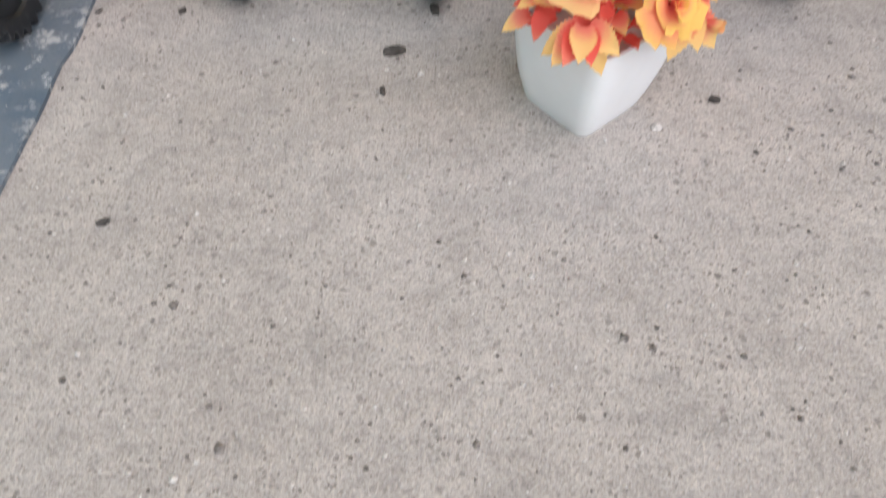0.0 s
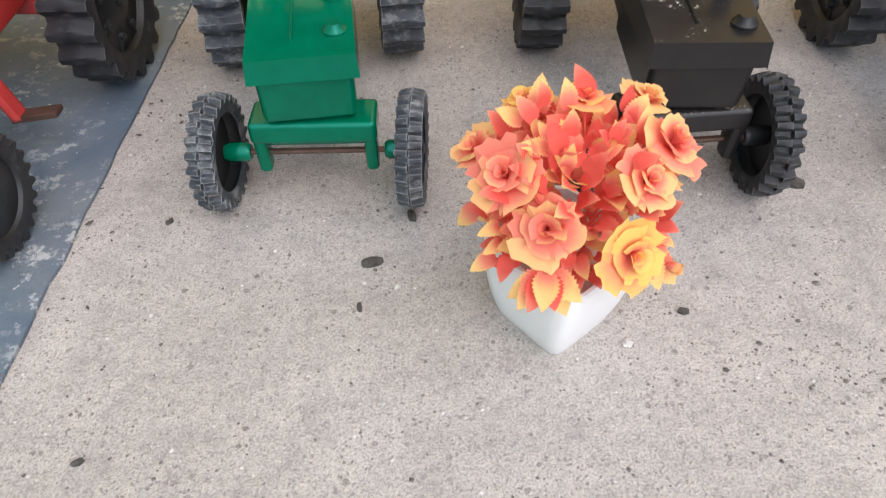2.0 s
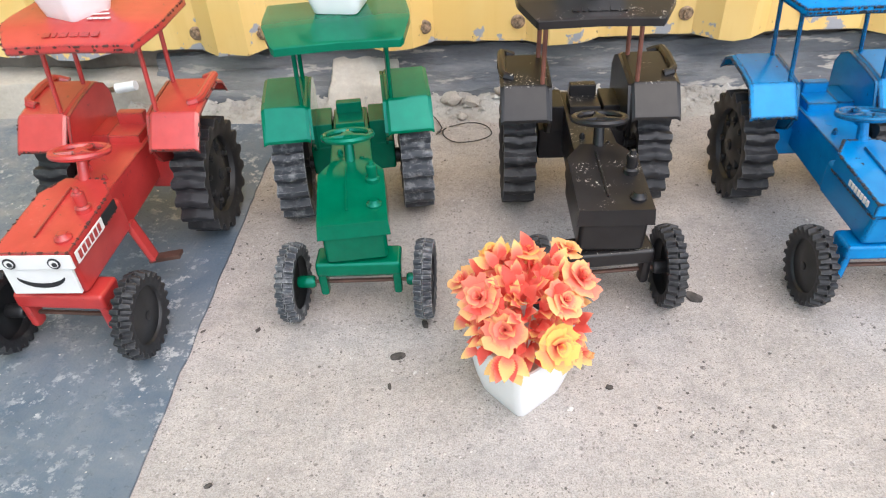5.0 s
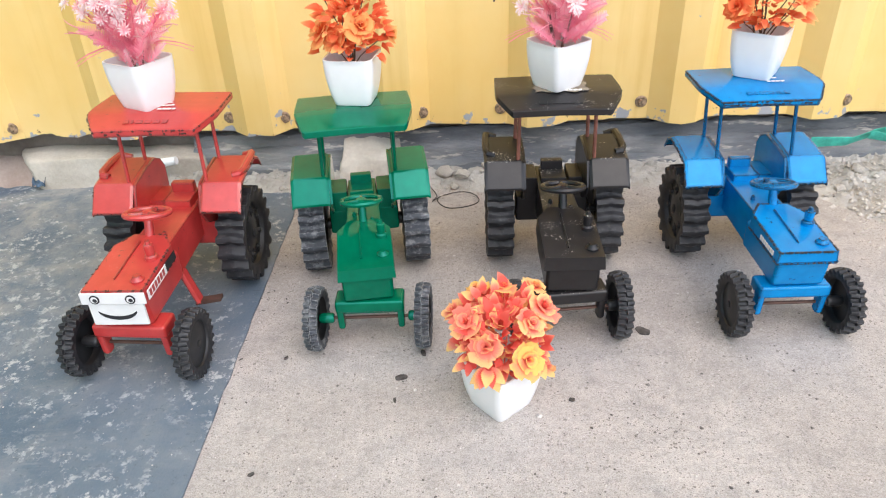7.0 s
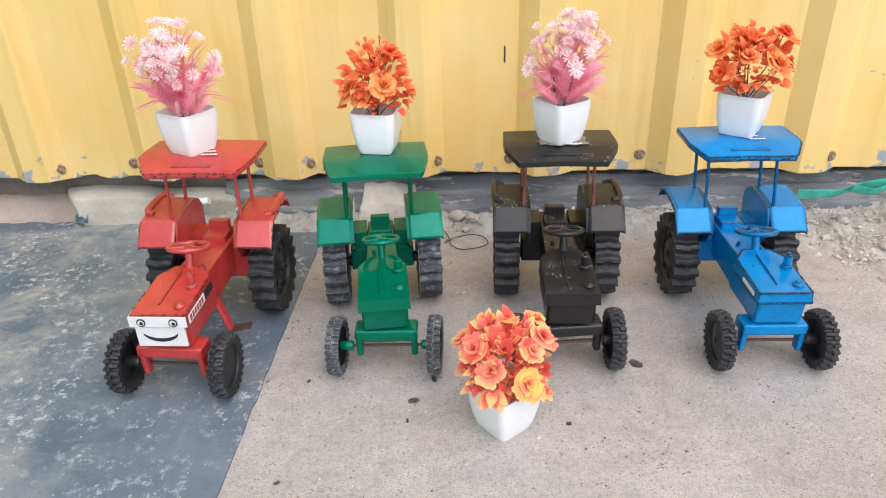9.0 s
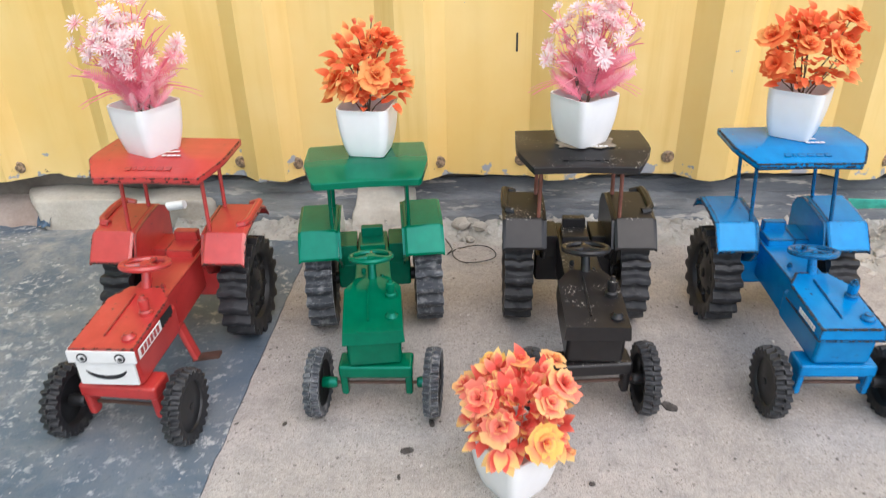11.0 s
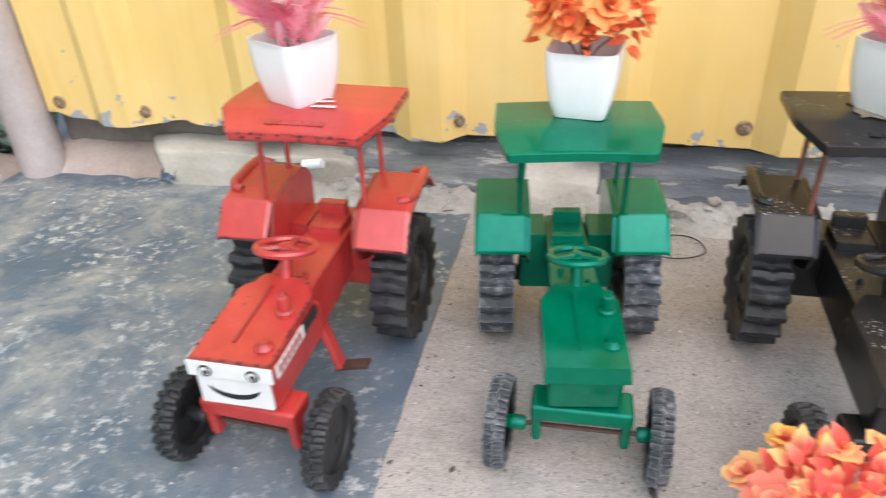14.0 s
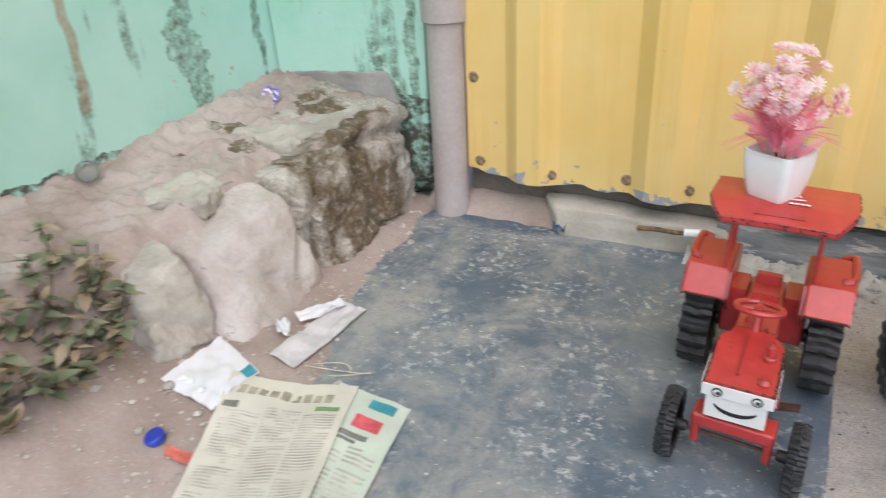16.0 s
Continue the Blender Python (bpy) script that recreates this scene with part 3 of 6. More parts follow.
bm = bmesh.new()
lathe(bm, [(0.0125, 0.0), (0.0125, -0.0015), (0.0098, -0.0030), (0.0078, -0.0030)], 18, "y")
for v in bmesh.ops.create_cone(bm, cap_ends=True, segments=6, radius1=0.0068, radius2=0.0064, depth=0.006)["verts"]:
    v.co = Vector((v.co.x, -0.0055 - v.co.z * 0.9, v.co.y))
bolt_mesh = finish("bolt", bm, BOLT)
for x, z in ((-1.015, 0.143), (-1.027, 0.342), (-0.833, 0.136), (-0.664, 0.144), (-0.534, 0.141), (-0.372, 0.142), (-0.254, 0.143), (0.033, 0.145), (0.196, 0.144),
             (0.485, 0.149), (0.690, 0.148), (0.891, 0.148), (1.06, 0.15), (1.27, 0.15), (1.56, 0.15), (1.85, 0.15)):
    b = new("bolt", bolt_mesh)
    b.parent = wall_north
    b.matrix_world = pose(x, sheet_profile(x) - 0.0005, z, 0, random.uniform(0, 60), 0)

# short black scratch in the paint
part("scratch", box_bm(0.180, 0.1835, SHEET_Y - 0.001, SHEET_Y + 0.0005, 0.358, 0.392, bev=0.0004), BLACK_PAINT, wall_north)

wall_back = part("wall_back", box_bm(-1.06, 3.4, 1.172, 1.32, -0.02, 2.4, bev=0), BACK)
tagged(wall_back, "dim masonry behind the steel sheet", "wall", kind="structure")

bm = bmesh.new()
rows = []
for i in range(27):
    f = i / 26
    row = []
    for j in range(420):
        x = -0.47 + 2.9 * j / 419
        wob = 0.05 * noise.noise(Vector((x * 5, 3, 0))) + 0.03 * noise.noise(Vector((x * 19, 8, 0)))
        nz = 0.005 * noise.noise(Vector((x * 9, f * 3, 11))) + 0.004 * noise.noise(Vector((x * 32, f * 9, 2))) + 0.0022 * noise.noise(Vector((x * 90, f * 28, 5)))
        # three rough cement coats, each set back from the one below
        g = f + wob
        z = 0.006 + 0.022 * smooth_step(0.0, 0.10, g) + 0.006 * smooth_step(0.10, 0.30, g) + 0.024 * smooth_step(0.34, 0.42, g) + 0.008 * smooth_step(0.42, 0.66, g) + 0.026 * smooth_step(0.70, 0.80, g)
        row.append((x, 1.098 + 0.066 * f + nz * 0.4, z + nz))
    rows.append(row)
slab(bm, rows, 0.03)
skirt = part("skirting", bm, SKIRT)
tagged(skirt, "dark scuffed cement skirting under the steel sheet", "skirting", kind="structure")

plaster = part("plaster_sill", rough([(-0.80, 1.085, -0.01), (-0.44, 1.10, -0.01), (-0.44, 1.17, -0.01), (-0.85, 1.17, -0.01), (-0.83, 1.095, 0.070), (-0.44, 1.11, 0.062), (-0.44, 1.17, 0.066), (-0.87, 1.17, 0.075)], 12, 0.006, 4, 12), PLASTER)
mortar = part("mortar_patch", rough([(-0.15, 1.062, -0.01), (-0.015, 1.068, -0.01), (-0.015, 1.16, -0.01), (-0.15, 1.16, -0.01), (-0.145, 1.090, 0.040), (-0.02, 1.095, 0.050), (-0.02, 1.16, 0.085), (-0.145, 1.16, 0.085)], 16, 0.006, 15, 14), PLASTER)
tagged(mortar, "beige mortar patch spilling from the wall foot", "mortar", kind="structure")
tagged(plaster, "broken beige plaster sill at the wall foot", "sill", kind="structure")

sheet_bank = heightfield("corner_soil", -1.16, -0.78, 50, 1.07, 1.18, 16, lambda x, y: -0.002 + 0.05 * smooth_step(1.09, 1.17, y) + 0.006 * noise.noise(Vector((x * 30, y * 30, 4))), SAND)
tagged(sheet_bank, "brown soil packed under the sheet", "soil", kind="structure")

# mint walls round the corner
bm = bmesh.new()
box(bm, -1.75, -1.60, -3.0, 1.30, -0.02, 2.4)
wall_west = part("wall_west", bm, MINT)
tagged(wall_west, "mint green limewashed wall stained with mould", "wall", kind="structure")
bm = rough([(-1.61, 1.122, -0.02), (-1.135, 1.122, -0.02), (-1.135, 1.30, -0.02), (-1.61, 1.30, -0.02), (-1.61, 1.122, 2.4), (-1.135, 1.122, 2.4), (-1.135, 1.30, 2.4), (-1.61, 1.30, 2.4)], 2, 0.0, 1)
wall_corner = part("wall_corner", bm, MINT)
tagged(wall_corner, "mint green plastered pier with mouldy edge", "wall", kind="structure")

bm = bmesh.new()
lathe(bm, [(0.043, -0.01), (0.043, 0.3), (0.042, 0.462), (0.052, 0.466), (0.053, 0.53), (0.043, 0.536), (0.043, 2.4)], 32, "z", (-1.091, 1.118, 0))
pipe = part("drain_pipe", bm, PIPE)
tagged(pipe, "weathered mauve-grey drain pipe standing in the corner", "pipe")


# ---- toy tractors ----
def tyre_mesh(radius, width, lugs, kind, mat):
    """One moulded shell: sidewalls and a tread that rises into lugs."""
    bm = bmesh.new()
    h = width / 2
    per = 8
    segs = lugs * per
    core = radius * (0.885 if kind == "paddle" else 0.895)
    cols = [-1.0, -0.99, -0.8, -0.55, -0.3, -0.06, 0.0, 0.06, 0.3, 0.55, 0.8, 0.99, 1.0]

    def rise(i, x):
        u = (i % per) / per
        if kind == "paddle":
            u = (u + 0.10 * (1 - abs(x))) % 1.0
            return max(0.0, min(1.0, min(u / 0.22, (0.72 - u) / 0.16)))
        u = (u + (0.5 if x > 0 else 0.0) + 0.06 * abs(x)) % 1.0
        if abs(x) < 0.05:
            return 0.0
        return max(0.0, min(1.0, min(u / 0.13, (0.64 - u) / 0.13)))
    grid = []
    for i in range(segs):
        t = 2 * math.pi * i / segs
        ring = [(-h * 0.80, radius * 0.66), (-h * 0.96, radius * 0.72)]
        for c in cols:
            r = core + (radius - core) * rise(i, c) - radius * (0.012 if kind == "paddle" else 0.05) * c * c
            if abs(c) == 1.0:
                r = core * 0.93 + (radius - core) * 0.85 * rise(i, c)
            ring.append((h * c * (1.0 + 0.05 * rise(i, c) * (abs(c) > 0.9)), r))
        ring += [(h * 0.96, radius * 0.72), (h * 0.80, radius * 0.66)]
        grid.append([bm.verts.new((x, r * math.cos(t), r * math.sin(t))) for x, r in ring])
    for i in range(segs):
        a, b = grid[i], grid[(i + 1) % segs]
        for j in range(len(a) - 1):
            bm.faces.new((a[j], a[j + 1], b[j + 1], b[j]))
    return finish("tyre", bm, mat)


def disc_mesh(radius, width, mat, cup):
    """Wheel disc; cup: the inner side is an open deep dish."""
    bm = bmesh.new()
    h = width / 2
    r = radius * 0.70
    inner = [(0.0001, h * 0.35), (r * 0.30, h * 0.33), (r * 0.96, h * 0.20), (r * 1.20, -h * 0.90), (r * 1.24, -h * 0.96)] if cup else [(0.0001, -h * 0.15), (r * 0.28, -h * 0.2), (r * 0.32, -h * 0.55), (r * 0.62, -h * 0.38), (r * 0.93, -h * 0.30), (r, -h * 0.80)]
    lathe(bm, inner + [(r, h * 0.80), (r * 0.93, h * 0.45), (r * 0.55, h * 0.52), (r * 0.36, h * 0.72), (r * 0.2, h * 0.76), (0.0001, h * 0.76)], 40, "x", caps=False)
    return finish("wheel", bm, mat)


def wheel(parent, x, y, radius, width, tyre, disc, hub_mat, side, steer=0.0):
    w = new("wheel", disc)
    w.parent = parent
    w.matrix_basis = pose(x, y, radius, random.uniform(0, 360), 0, steer + (0 if side > 0 else 180))
    t = new("tyre", tyre)
    t.parent = w
    bm = bmesh.new()
    lathe(bm, [(radius * 0.10, width * 0.3), (radius * 0.11, width * 0.42), (radius * 0.07, width * 0.48)], 12, "x")
    part("axle_cap", bm, hub_mat, w)
    if width > 0.03:
        bm = bmesh.new()
        for k in range(8):
            a = 2 * math.pi * k / 8
            lathe(bm, [(radius * 0.055, width * 0.20), (radius * 0.052, width * 0.36), (radius * 0.030, width * 0.39)], 8, "x", (0, radius * 0.46 * math.cos(a), radius * 0.46 * math.sin(a)))
            tube(bm, [(width * 0.27, radius * 0.16 * math.cos(a), radius * 0.16 * math.sin(a)), (width * 0.24, radius * 0.64 * math.cos(a), radius * 0.64 * math.sin(a))], radius * 0.030, 6)
        part("wheel_bolts", bm, hub_mat, w, "moulded black ribs and bolt heads")
    return w


def bars(bm, x, y, z, widths, gap, height, depth, m):
    """A run of raised plain bars where lettering stands."""
    at = x
    for w in widths:
        vs = box(bm, at, at + w, y, y + height, z, z + depth)
        for v in vs:
            v.co = m @ v.co
        at += w + gap


def chips(parent, lines, spacing, rng, mat, thick=0.0019):
    """Bare flakes where paint has broken from the edges given as polylines."""
    bm = bmesh.new()
    for line in lines:
        P = [Vector(p) for p in line]
        for a, b in zip(P, P[1:]):
            d = b - a
            for _ in range(max(1, int(d.length / spacing * rng.uniform(0.6, 1.3)))):
                p = a.lerp(b, rng.random())
                r = 0.0011 + 0.0026 * rng.random() ** 2
                m = Matrix.Translation(p) @ d.to_track_quat("X", "Z").to_matrix().to_4x4()
                for v in bmesh.ops.create_icosphere(bm, subdivisions=1, radius=1)["verts"]:
                    k = rng.uniform(0.65, 1.15)
                    v.co = m @ Vector((v.co.x * r * k, v.co.y * thick * k * 1.3, v.co.z * thick * k))
    ob = part("chipped_edge", bm, mat, parent, smooth=False)
    return tagged(ob, "dark bare chips along the edges", kind="stuff")


def tractor(m, label, paint_mat, rod_mat, rear_tyre, front_tyre, hub_mat, look_of, size=1.0, steer=0.0, canopy_at=(0, 0, 0), caps_back=0.0):
    root = empty("toy_tractor", m, label, "toy tractor", "toy tractors in a row")
    root.scale = (size, size, size)
    P = paint_mat

    # bonnet: upper cap, chamfered towards the dashboard, over a narrower engine block
    bm = bmesh.new()
    outline = [(-0.0415, -0.020), (0.0415, -0.020), (0.042, 0.084), (0.023, 0.113), (-0.023, 0.113), (-0.042, 0.084)]
    low = [bm.verts.new((x * 1.01, y - 0.001, 0.1305)) for x, y in outline]
    top = [bm.verts.new((x * 0.97, y, 0.1500 + 0.05 * max(0, y))) for x, y in outline]
    bm.faces.new(low[::-1])
    bm.faces.new(top)
    for i in range(6):
        bm.faces.new((low[i], low[(i + 1) % 6], top[(i + 1) % 6], top[i]))
    bevel_all(bm, 0.0058, 3)
    bonnet = part("bonnet", bm, P, root)
    part("bonnet_crease", box_bm(-0.0012, 0.0012, 0.004, 0.092, 0.1495, 0.1530, bev=0.0006, taper=lambda p: p + Vector((-0.006, 0, 0.05 * max(0, p.y)))), P, bonnet)
    part("engine_block", box_bm(-0.0372, 0.0372, -0.0165, 0.108, 0.087, 0.1330, bev=0.006, segs=3, taper=lambda p: p + Vector((0, 0.006 if p.y < 0 and p.z < 0.1 else 0, 0))), P, root)

    # bolster, legs and front axle
    beam = part("front_beam", box_bm(-0.0515, 0.0515, -0.013, 0.024, 0.066, 0.086, bev=0.0045, segs=3), P, root)
    beam.rotation_euler.z = radians(steer)
    for s in (-1, 1):
        part("beam_leg", box_bm(s * 0.0452 - 0.0055, s * 0.0452 + 0.0055, -0.012, 0.010, 0.033, 0.076, bev=0.004, taper=lambda p: p if p.z > 0.05 else Vector((p.x, p.y * 0.7, p.z))), P, beam)
        bm = bmesh.new()
        lathe(bm, [(0.0062, s * 0.056), (0.0082, s * 0.059), (0.0082, s * 0.074), (0.0068, s * 0.078)], 14, "x", (0, 0, 0.050))
        part("hub_collar", bm, hub_mat, beam)
    bm = bmesh.new()
    tube(bm, [(-0.078, 0, 0.050), (0.078, 0, 0.050)], 0.0026, 8)
    part("axle_rod", bm, ROD, beam, "thin rusty steel axle rod")
    if look_of == "green":
        bm = bmesh.new()
        tube(bm, [(-0.045, 0.002, 0.058), (0.045, 0.002, 0.058)], 0.0024, 8)
        part("tie_rod", bm, P, beam)

    # frame from bonnet to rear axle
    def waist(p):
        return Vector((p.x * (1.0 if p.y < 0.2 else 0.86), p.y, p.z + (0.008 if p.y < 0.2 and p.z > 0.1 else 0)))
    chassis = part("chassis", box_bm(-0.029, 0.029, 0.10, 0.300, 0.082, 0.137, bev=0.0035, taper=waist), P, root)
    part("axle_housing", box_bm(-0.060, 0.060, 0.231, 0.269, 0.066, 0.112, bev=0.004), P if look_of != "black" else BLACK, chassis)
    for s in (-1, 1):
        bm = bmesh.new()
        lathe(bm, [(0.011, s * 0.05), (0.011, s * 0.066), (0.006, s * 0.068), (0.006, s * 0.10)], 12, "x", (0, 0.250, 0.078))
        part("axle_stub", bm, DISC, chassis)

    # seat
    bm = bmesh.new()
    box(bm, -0.0205, 0.0205, 0.220, 0.264, 0.134, 0.1515)
    bevel_all(bm, 0.002)
    seat = part("seat", bm, P, root)
    part("backrest", box_bm(-0.0180, 0.0180, 0.252, 0.266, 0.149, 0.1670, bev=0.0022), P, seat)

    # steering wheel on its column
    bm = bmesh.new()
    tilt = Matrix.Translation((0, 0.123, 0.1840)) @ Matrix.Rotation(radians(-15), 4, "X")
    R, r = 0.0300, 0.0044
    ring = []
    for i in range(32):
        a = 2 * math.pi * i / 32
        ring.append([bm.verts.new(tilt @ Vector(((R + r * math.cos(b)) * math.cos(a), (R + r * math.cos(b)) * math.sin(a), r * math.sin(b)))) for b in [2 * math.pi * k / 8 for k in range(8)]])
    for i in range(32):
        for k in range(8):
            bm.faces.new((ring[i][k], ring[(i + 1) % 32][k], ring[(i + 1) % 32][(k + 1) % 8], ring[i][(k + 1) % 8]))
    for a in (90, 210, 330):
        c, s = math.cos(radians(a)), math.sin(radians(a))
        tube(bm, [tilt @ Vector((c * 0.003, s * 0.003, 0)), tilt @ Vector((c * R, s * R, 0))], 0.0034, 6)
    lathe(bm, [(0.0085, -0.002), (0.0085, 0.002), (0.006, 0.0035)], 14, "z", tilt.translation)
    sw = part("steering_wheel", bm, P, root)
    bm = bmesh.new()
    tube(bm, [(0, 0.108, 0.142), (0, 0.119, 0.170), (0, 0.123, 0.1835)], 0.0072, 10, 0.75)
    part("column", bm, P, sw)

    # exhaust stack, filler cap, small knobs
    bm = bmesh.new()
    lathe(bm, [(0.0088, 0.147), (0.0088, 0.158), (0.0062, 0.160), (0.0070, 0.173), (0.0062, 0.1755), (0.0040, 0.1765), (0.0028, 0.1815)], 14, "z", (0.0265, 0.051 + caps_back, 0))
    part("exhaust", bm, P, root)
    bm = bmesh.new()
    lathe(bm, [(0.0092, 0.146), (0.0092, 0.153), (0.0068, 0.155), (0.0050, 0.1585)], 14, "z", (0.026, 0.002 + caps_back, 0))
    part("filler_cap", bm, P, root)
    for x, y in ((0.014, 0.128), (-0.014, 0.150)):
        bm = bmesh.new()
        lathe(bm, [(0.0040, 0.138), (0.0036, 0.147), (0.0018, 0.151)], 8, "z", (x, y, 0))
        part("lever", bm, P, root)

    # mudguards: bent plate with an inner cheek
    for s in (-1, 1):
        bm = bmesh.new()
        prof = [(0.139, 0.156), (0.141, 0.159), (0.164, 0.188), (0.168, 0.191), (0.200, 0.1960), (0.246, 0.199), (0.265, 0.190), (0.276, 0.173)]
        xs = (0.052, 0.056, 0.109, 0.114)
        rows = [[(s * x, y, z - (0.003 if i in (0, 3) else 0)) for i, x in enumerate(xs)] for y, z in prof]
        slab(bm, rows, 0.004)
        guard = part("mudguard", bm, P, root, crease=20)
        guard.location.y = 0.037
        bm = bmesh.new()
        ring = [(0.147, 0.152)] + prof[2:] + [(0.272, 0.125), (0.250, 0.108), (0.20, 0.108), (0.165, 0.125)]
        a = [bm.verts.new((s * 0.052, y, z - 0.002)) for y, z in ring]
        b = [bm.verts.new((s * 0.048, y, z - 0.002)) for y, z in ring]
        bm.faces.new(a)
        bm.faces.new(b[::-1])
        for i in range(len(ring)):
            bm.faces.new((a[i], b[i], b[(i + 1) % len(ring)], a[(i + 1) % len(ring)]))
        part("inner_cheek", bm, P, guard)
        part("guard_bracket", box_bm(min(s * 0.026, s * 0.050), max(s * 0.026, s * 0.050), 0.195, 0.25, 0.104, 0.146, bev=0.002), P, guard)
        if look_of in ("red", "black"):
            bm = bmesh.new()
            tube(bm, [(s * 0.092, 0.264, 0.191), (s * 0.104, 0.262, 0.1955), (s * 0.1085, 0.256, 0.1990), (s * 0.110, 0.228, 0.2000), (s * 0.110, 0.194, 0.1975), (s * 0.107, 0.187, 0.1960), (s * 0.096, 0.185, 0.1935)], 0.0055, 8)
            part("guard_rail", bm, P, guard)

    # canopy on four rods
    bm = bmesh.new()
    prof = [(0.134, 0.072, 0.2930), (0.138, 0.076, 0.2955), (0.170, 0.0925, 0.3035), (0.180, 0.0955, 0.3052), (0.20, 0.096, 0.3060), (0.258, 0.094, 0.3045), (0.264, 0.091, 0.3020)]
    if look_of == "green":
        prof = [(y, hw * (1.045 if y < 0.15 else 0.955), z) for y, hw, z in prof]
    rows = [[(hw * f, y, z - 0.0022 * abs(f) ** 8) for f in (-1, -0.97, 0, 0.97, 1)] for y, hw, z in prof]
    slab(bm, rows, 0.0090)
    bevel_all(bm, 0.0034, 3, 50)
    canopy = part("canopy", bm, P, root, crease=19)
    canopy.location = (canopy_at[0], 0.030 + canopy_at[1], canopy_at[2])
    for s in (-1, 1):
        for y in (0.178, 0.246):
            bm = bmesh.new()
            tube(bm, [(s * 0.060 - canopy_at[0], y - canopy_at[1], 0.190 - canopy_at[2]), (s * 0.058, y + 0.001, 0.301)], 0.0030, 8)
            part("post", bm, rod_mat, canopy)
    if look_of != "green":
        bm = bmesh.new()
        lean = Matrix.Translation((0, 0.150, 0.2990)) @ Matrix.Rotation(radians(14), 4, "X")
        bars(bm, -0.032, -0.004, 0, (0.008, 0.004, 0.010, 0.009, 0.009, 0.008), 0.0032, 0.008, 0.0006, lean)
        part("raised_lettering", bm, P, canopy)
    if look_of in ("red", "blue", "black"):
        bm = bmesh.new()
        bars(bm, 0.008, 0.178, 0.3064, (0.006, 0.005, 0.006, 0.005), 0.0015, 0.005, 0.0004, Matrix.Identity(4))
        bars(bm, 0.018, 0.190, 0.3064, (0.03,), 0, 0.004, 0.0004, Matrix.Rotation(radians(6), 4, "Z"))
        bars(bm, 0.02, 0.200, 0.3064, (0.034,), 0, 0.003, 0.0004, Matrix.Rotation(radians(9), 4, "Z"))
        part("worn_print", bm, WHITE_PAINT, canopy, "worn white print")

    if look_of == "black":
        bm = bmesh.new()
        rows = [[(-0.036 + 0.080 * i / 8 + 0.003 * math.sin(j * 2.1), 0.176 + 0.050 * j / 6 + 0.004 * math.sin(i * 1.9), 0.3064) for i in range(9)] for j in range(7)]
        slab(bm, rows, 0.0006)
        part("sticker_residue", bm, RESIDUE, canopy, "torn tan sticker residue")
    if look_of in ("blue", "red"):
        rng = random.Random(len(label))
        gap = 0.0026 if look_of == "blue" else 0.0085
        CH = CHIP if look_of == "blue" else CHIP_BROWN
        side = [[(s * (hw - 0.0006), y - 0.0006, z - 0.0034) for y, hw, z in prof] for s in (-1, 1)]
        front = [[(-0.072, 0.1344, 0.2912), (0.072, 0.1344, 0.2912)], [(-0.072, 0.1344, 0.2868), (0.072, 0.1344, 0.2868)]]
        chips(canopy, side + front, gap, rng, CH)
        rim = [(x * 0.962, y * 0.985, 0.1495 + 0.05 * max(0, y)) for x, y in outline]
        low_rim = [(x * 1.0, y - 0.0003, 0.1322) for x, y in outline]
        chips(bonnet, [rim + rim[:1], low_rim[5:] + low_rim[:3]], gap * 1.2, rng, CH)
        for g in [c for c in root.children if c.name.startswith("mudguard")]:
            s = 1 if g.data.vertices[0].co.x > 0 else -1
            chips(g, [[(s * 0.053, 0.139, 0.1545), (s * 0.113, 0.139, 0.1540)], [(s * 0.1135, y, z - 0.0020) for y, z in (((0.141, 0.157), (0.164, 0.186), (0.200, 0.194), (0.246, 0.197)))]], gap * 1.2, rng, CH)
    wr, wf = tyre_mesh(0.078, 0.042, 18, "paddle", rear_tyre), tyre_mesh(0.050, 0.021, 24, "blocks", front_tyre)
    dr, df = disc_mesh(0.078, 0.042, DISC, False), disc_mesh(0.050, 0.021, DISC, True)
    for s in (-1, 1):
        wheel(root, s * 0.0880, 0.245, 0.078, 0.042, wr, dr, DISC, s)
        turn = radians(steer)
        track = {("green", -1): 0.0835, ("black", 1): 0.0735}.get((look_of, s), 0.0790)
        wheel(root, s * track * math.cos(turn), s * track * math.sin(turn), 0.050, 0.021, wf, df, DISC, s, steer * (1.5 if look_of == "green" else 0.2))

    if look_of == "red":
        # white front with two round marks and a curved stroke
        face = part("front_panel", box_bm(-0.0425, 0.0425, -0.0235, -0.0208, 0.1310, 0.1478, bev=0.0006), WHITE_PAINT, root, "white-painted grille")
        part("lower_panel", box_bm(-0.0365, 0.0365, -0.0205, -0.0168, 0.0960, 0.1290, bev=0.0006), WHITE_PAINT, face)
        for s in (-1, 1):
            bm = bmesh.new()
            lathe(bm, [(0.0066, -0.0238), (0.0066, -0.0246)], 20, "y", (s * 0.0235, 0, 0.1390))
            eye = part("round_mark", bm, BLACK_PAINT, face)
            bm = bmesh.new()
            lathe(bm, [(0.0047, -0.0247), (0.0047, -0.0251)], 16, "y", (s * 0.0235, 0, 0.1390))
            part("pale_ring", bm, WHITE_PAINT, eye)
            bm = bmesh.new()
            lathe(bm, [(0.0028, -0.0252), (0.0028, -0.0257)], 12, "y", (s * 0.0235 + 0.001, 0, 0.1385))
            part("dot", bm, BLACK_PAINT, eye)
        bm = bmesh.new()
        pts = []
        for i in range(17):
            a = radians(200 + 140 * i / 16)
            pts.append((0.027 * math.cos(a), -0.0212, 0.1225 + 0.0150 * math.sin(a)))
